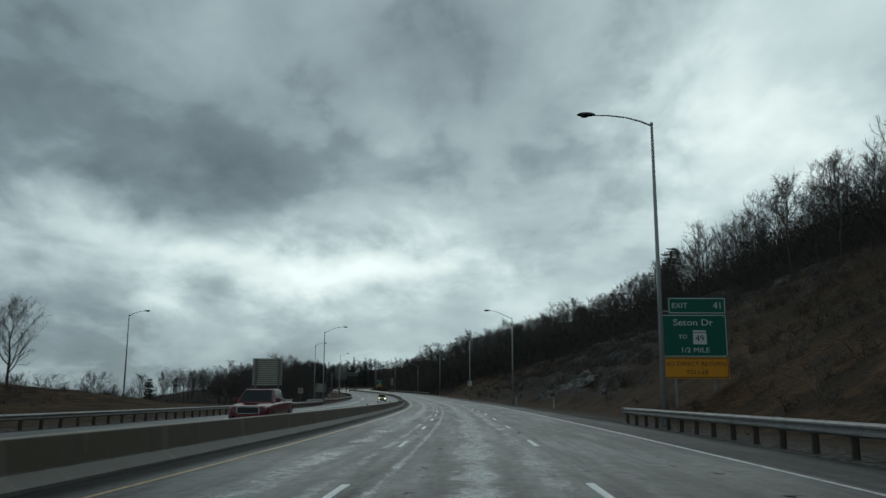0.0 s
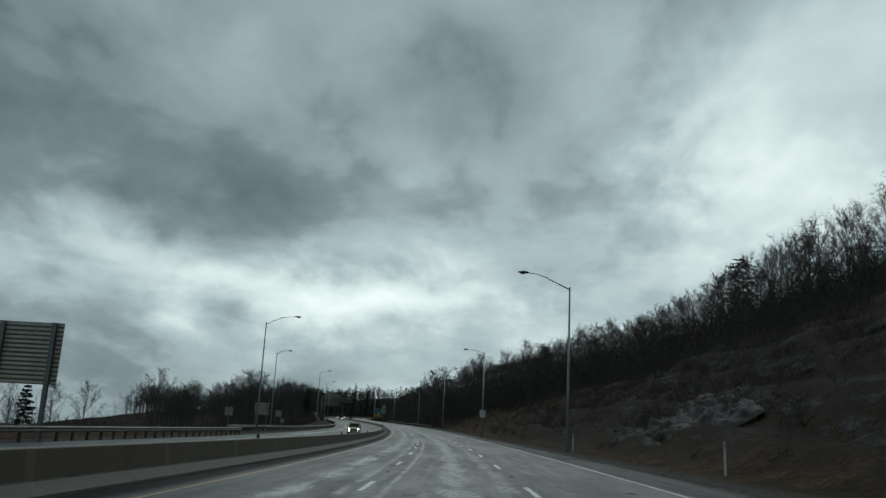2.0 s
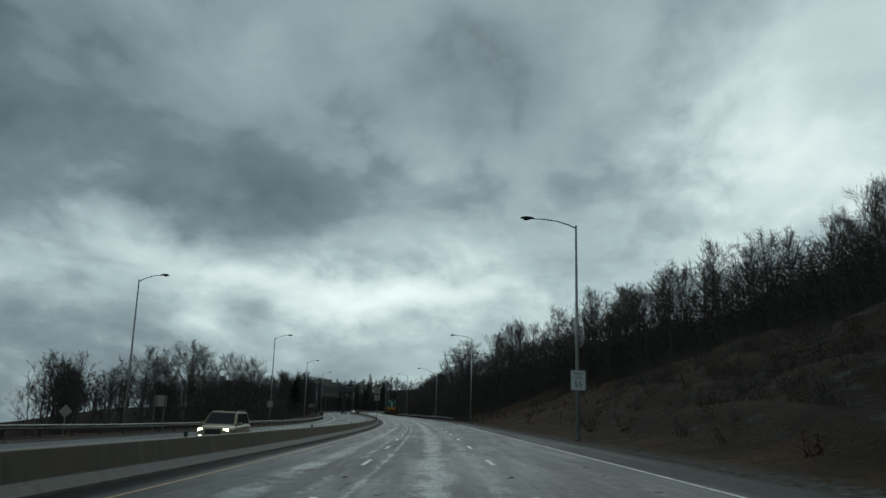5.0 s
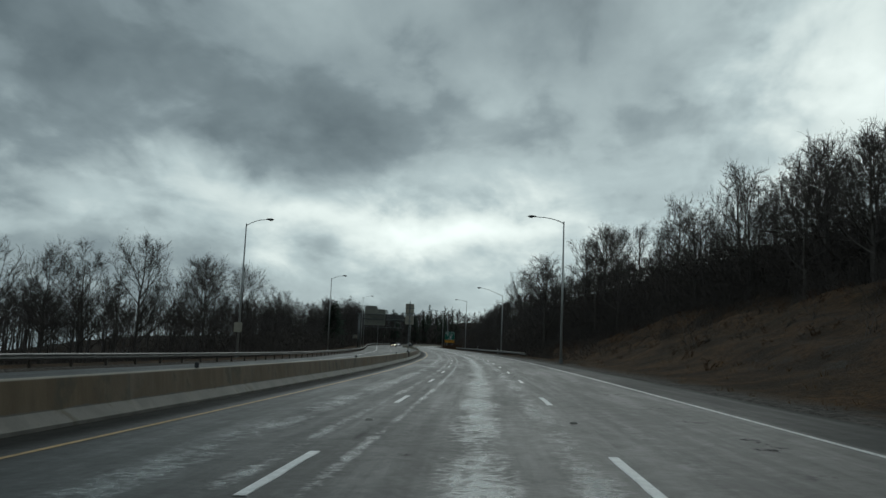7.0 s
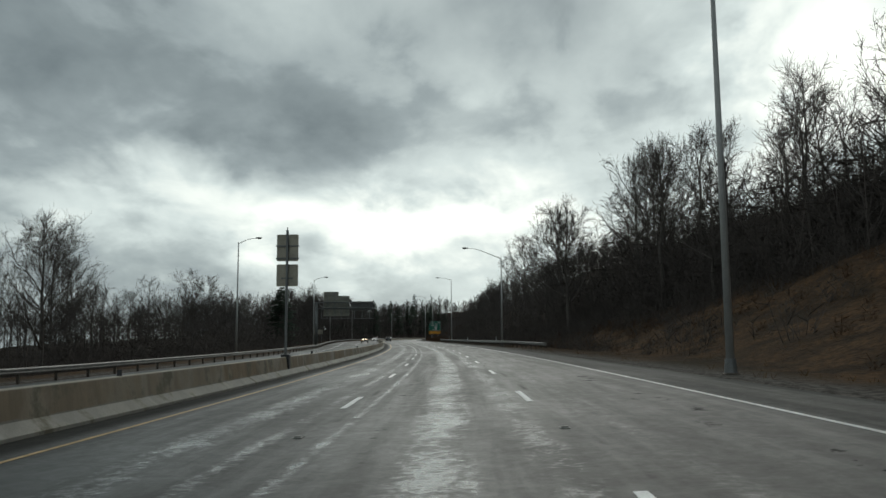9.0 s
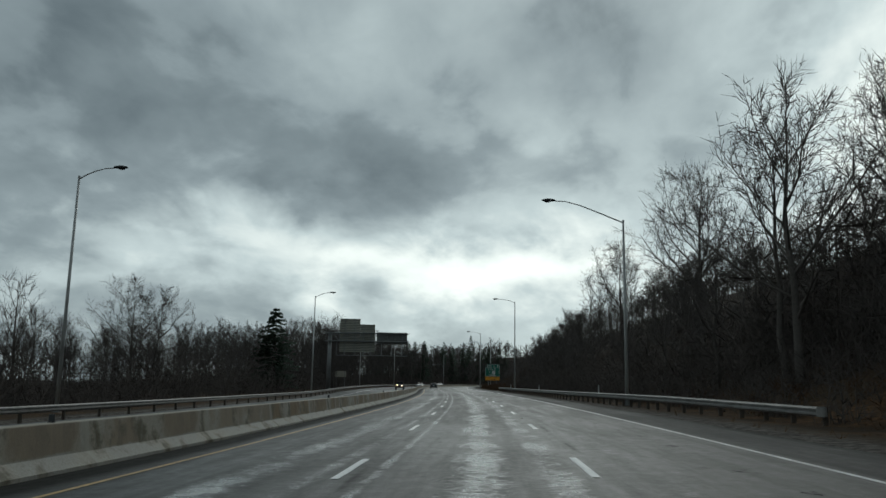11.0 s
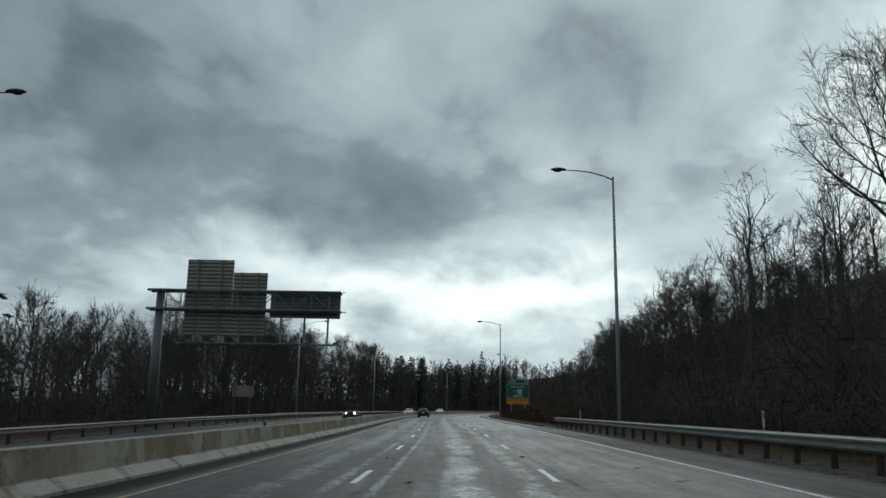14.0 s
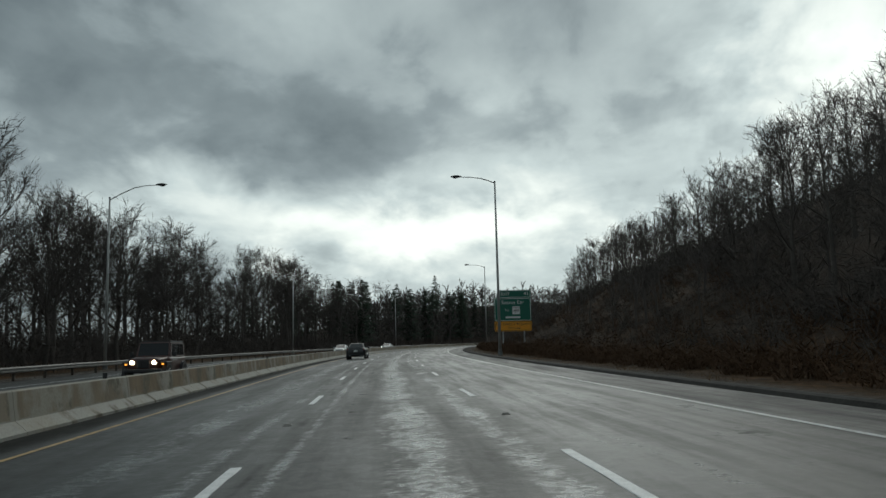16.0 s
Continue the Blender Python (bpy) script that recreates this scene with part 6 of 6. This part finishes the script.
def cabin(t, paint_mat, base, top, splits):
    """tapered cab with separate panes; base and top: y rear, y front, half width, z"""
    (y0, y1, w0, z0), (r0, r1, w1, z1) = base, top
    lo = [Vector((-w0, y0, z0)), Vector((w0, y0, z0)), Vector((w0, y1, z0)), Vector((-w0, y1, z0))]
    hi = [Vector((-w1, r0, z1)), Vector((w1, r0, z1)), Vector((w1, r1, z1)), Vector((-w1, r1, z1))]
    bm = bmesh.new()
    a, b = [bm.verts.new(v) for v in lo], [bm.verts.new(v) for v in hi]
    bm.faces.new(a[::-1])
    bm.faces.new(b)
    for k in range(4):
        bm.faces.new((a[k], a[(k + 1) % 4], b[(k + 1) % 4], b[k]))
    bmesh.ops.bevel(bm, geom=[e for e in bm.edges if max(v.co.z for v in e.verts) > z0 + 0.05], offset=0.06, segments=3, affect="EDGES")
    part("cab", bm, paint_mat, t, smooth=False)
    sides = [[lo[k], lo[(k + 1) % 4], hi[(k + 1) % 4], hi[k]] for k in range(4)]
    pane("rear_window", t, lerp_quad(sides[0], 0.09, 0.91, 0.12, 0.88), GLASS_DARK, "dark wet rear window")
    pane("windscreen", t, lerp_quad(sides[2], 0.06, 0.94, 0.08, 0.91), GLASS_DARK, "dark windscreen")
    for k in (1, 3):
        edges = [0.07] + list(splits) + [0.91]
        if k == 3:
            edges = [1 - e for e in edges][::-1]
        for e0, e1 in zip(edges, edges[1:]):
            pane("side_window", t, lerp_quad(sides[k], e0 + 0.012, e1 - 0.012, 0.1, 0.86), GLASS_DARK)


def vehicle(name, label, s, u, facing, paint, body, cab, wheels, lamps, extra=(), power=5.0):
    """facing: +1 with our traffic, -1 towards us; local y points ahead of the vehicle"""
    t = thing(name, label, "car" if name != "pickup_truck" else "truck", "vehicles on the road", m=frame_at(s, u, 0.0, 0.0 if facing > 0 else math.pi))
    bm = bmesh.new()
    loft(bm, body, 28, power)
    part("body", bm, paint, t, smooth=True)
    cabin(t, paint, *cab)
    for y, r in wheels[0]:
        for x in (-wheels[1], wheels[1]):
            wheel(t, x, y, r, CHROME)
            bm = bmesh.new()
            d = math.copysign(1, x)
            tube(bm, (x - 0.1 * d, y, r + 0.02), (x + 0.098 * d, y, r + 0.02), r + 0.085, r + 0.085, 24)
            part("wheel_arch", bm, PLASTIC, t, "dark wheel arch")
    for nm, mat, size, pos in lamps:
        for sx in (-1, 1):
            bm = bmesh.new()
            box(bm, size, Matrix.Translation((pos[0] * sx, pos[1], pos[2])), min(size) * 0.3)
            part(nm, bm, mat, t)
    for nm, mat, size, pos in extra:
        bm = bmesh.new()
        box(bm, size, Matrix.Translation(pos), min(size) * 0.25)
        part(nm, bm, mat, t)
    return t


def paint(name, c):
    mt = material(name, c, 0.36, 0.0, 0.15, 2.0, 0, 40)
    b = mt.node_tree.nodes["Principled BSDF"]
    b.inputs["Coat Weight"].default_value = 0.35
    b.inputs["Coat Roughness"].default_value = 0.25
    return mt


CAR_BODY = [(-2.40, 0.70, 0.48, 0.90), (-2.34, 0.82, 0.34, 1.00), (-2.1, 0.88, 0.24, 1.04), (-1.5, 0.91, 0.22, 1.04), (0.0, 0.91, 0.22, 1.00), (1.0, 0.91, 0.22, 0.98), (1.7, 0.89, 0.22, 0.90), (2.2, 0.82, 0.26, 0.80), (2.38, 0.68, 0.34, 0.70)]
CAR_CAB = ((-1.80, 1.20, 0.80, 0.95), (-0.95, 0.15, 0.60, 1.45), (0.42,))
SUV_BODY = [(-2.34, 0.78, 0.46, 1.06), (-2.26, 0.88, 0.34, 1.14), (-1.5, 0.93, 0.28, 1.16), (0.0, 0.94, 0.28, 1.12), (1.2, 0.93, 0.28, 1.08), (2.0, 0.90, 0.32, 1.00), (2.28, 0.82, 0.38, 0.90), (2.34, 0.70, 0.44, 0.82)]
SUV_CAB = ((-2.22, 1.25, 0.86, 1.06), (-1.95, 0.35, 0.70, 1.73), (0.30, 0.60))
BLACK_CAR = paint("black_car_paint", (0.014, 0.015, 0.018))
vehicle("sedan_car", "dark sedan with wet rear window and red tail lamps", 504.0, -3.65, 1, BLACK_CAR, CAR_BODY, CAR_CAB, ([(-1.4, 0.33), (1.4, 0.33)], 0.80),
        [("tail_lamp", TAIL_RED, (0.34, 0.08, 0.16), (0.62, -2.33, 0.86)), ("mirror", BLACK_CAR, (0.22, 0.12, 0.14), (0.98, 0.75, 1.02)), ("exhaust_pipe", CHROME, (0.12, 0.12, 0.06), (0.5, -2.38, 0.33))],
        [("number_plate", SIGN_WHITE, (0.34, 0.02, 0.17), (0, -2.41, 0.74)), ("bumper", PLASTIC, (1.5, 0.1, 0.14), (0, -2.36, 0.42)), ("boot_lip", BLACK_CAR, (1.3, 0.12, 0.04), (0, -2.24, 1.04))])
SILVER = paint("silver_car_paint", (0.42, 0.43, 0.44))
for s, u, mt, lb in ((176.0, -11.0, paint("beige_car_paint", (0.33, 0.27, 0.16)), "beige suv with lit headlamps behind the barrier"),):
    vehicle("suv_car", lb, s, u, -1, mt, SUV_BODY, SUV_CAB, ([(-1.4, 0.36), (1.4, 0.36)], 0.82),
            [("headlamp", HEAD_ON, (0.26, 0.06, 0.14), (0.64, 2.30, 0.82)), ("mirror", mt, (0.2, 0.1, 0.16), (1.0, 0.8, 1.12)), ("fog_lamp", DRL, (0.14, 0.05, 0.09), (0.62, 2.33, 0.52)), ("roof_rail", PLASTIC, (0.05, 1.9, 0.05), (0.62, -0.8, 1.76))],
            [("grille", PLASTIC, (0.8, 0.05, 0.24), (0, 2.34, 0.74)), ("number_plate", SIGN_WHITE, (0.34, 0.02, 0.16), (0, 2.38, 0.52)), ("bumper", PLASTIC, (1.5, 0.08, 0.12), (0, 2.31, 0.42))])
for s, u in ((548.0, -11.0), (590.0, -11.0)):
    vehicle("sedan_car", "silver sedan with lit headlamps far along the bend", s, u, -1, SILVER, CAR_BODY, CAR_CAB, ([(-1.4, 0.33), (1.4, 0.33)], 0.80),
            [("headlamp", DRL, (0.3, 0.06, 0.12), (0.56, 2.34, 0.62)), ("mirror", SILVER, (0.2, 0.1, 0.14), (0.98, 0.75, 1.02))],
            [("grille", PLASTIC, (0.7, 0.05, 0.18), (0, 2.38, 0.52)), ("number_plate", SIGN_WHITE, (0.34, 0.02, 0.16), (0, 2.41, 0.42))])
RED = paint("red_truck_paint", (0.13, 0.006, 0.014))
TR_BODY = [(-2.92, 0.90, 0.50, 1.24), (-2.86, 0.96, 0.44, 1.32), (-1.6, 0.98, 0.42, 1.33), (-0.8, 0.98, 0.40, 1.33), (0.6, 0.98, 0.40, 1.30), (1.3, 0.98, 0.42, 1.27), (2.2, 0.97, 0.44, 1.21), (2.66, 0.95, 0.46, 1.15), (2.86, 0.88, 0.50, 1.08), (2.90, 0.80, 0.54, 1.02)]
TR_CAB = ((-0.92, 1.62, 0.92, 1.26), (-0.72, 0.78, 0.72, 1.92), (0.40,))
vehicle("pickup_truck", "dark red crew-cab pickup truck behind the barrier", 41.0, -10.5, -1, RED, TR_BODY, TR_CAB, ([(-1.85, 0.40), (1.85, 0.40)], 0.88),
        [("headlamp", CHROME, (0.26, 0.10, 0.22), (0.76, 2.82, 0.96)), ("mirror", RED, (0.22, 0.12, 0.22), (1.08, 1.25, 1.38)), ("fog_lamp", GLASS_DARK, (0.16, 0.05, 0.12), (0.66, 2.93, 0.62)), ("bed_rail", PLASTIC, (0.09, 1.9, 0.05), (0.90, -1.92, 1.335))],
        [("grille", CHROME, (1.12, 0.06, 0.36), (0, 2.88, 0.92)), ("grille_mesh", PLASTIC, (1.0, 0.06, 0.27), (0, 2.90, 0.92)), ("bumper", RED, (1.84, 0.16, 0.20), (0, 2.86, 0.62)), ("air_dam", PLASTIC, (1.3, 0.08, 0.12), (0, 2.92, 0.50)),
         ("bed_floor", PLASTIC, (1.6, 1.85, 0.03), (0, -1.9, 1.33)), ("tailgate", RED, (1.7, 0.06, 0.5), (0, -2.92, 1.08)), ("hood_scoop", RED, (0.7, 0.9, 0.04), (0, 2.05, 1.23))], 7.0)
JEEP = paint("orange_red_paint", (0.055, 0.014, 0.009))
JP_BODY = [(-2.0, 0.76, 0.50, 1.16), (-1.95, 0.80, 0.46, 1.20), (0.2, 0.80, 0.46, 1.20), (0.8, 0.79, 0.48, 1.19), (0.9, 0.72, 0.50, 1.18), (1.6, 0.66, 0.52, 1.15), (1.97, 0.64, 0.54, 1.12), (2.0, 0.60, 0.58, 1.08)]
JP_CAB = ((-1.96, 0.62, 0.76, 1.17), (-1.92, 0.30, 0.70, 1.84), (0.36, 0.64))
vehicle("off_road_car", "boxy dark off-road car with round lit headlamps", 467.0, -10.7, -1, JEEP, JP_BODY, JP_CAB, ([(-1.3, 0.42), (1.35, 0.42)], 0.84),
        [("turn_lamp", MARKER, (0.10, 0.06, 0.07), (0.78, 1.82, 0.86)), ("fender", PLASTIC, (0.28, 0.95, 0.10), (0.80, 1.36, 0.92)), ("mirror", PLASTIC, (0.18, 0.1, 0.2), (0.94, 0.55, 1.28))],
        [("bumper", PLASTIC, (1.6, 0.18, 0.18), (0, 2.08, 0.58)), ("grille", PLASTIC, (0.56, 0.05, 0.36), (0, 2.0, 0.88)), ("hard_top", PLASTIC, (1.36, 2.1, 0.05), (0, -0.82, 1.85)), ("spare_wheel_cover", PLASTIC, (0.7, 0.24, 0.7), (0.05, -2.08, 1.1)),
         *[("grille_slot", DARK_METAL, (0.035, 0.02, 0.3), (-0.21 + 0.07 * k, 2.03, 0.88)) for k in range(7)]], 7.0)
off_road = bpy.data.objects["off_road_car"]
for x in (-0.46, 0.46):
    bm = bmesh.new()
    tube(bm, (x, 1.97, 0.94), (x, 2.05, 0.94), 0.095, 0.085, 14)
    part("headlamp", bm, HEAD_ON, off_road, "round lit headlamp")
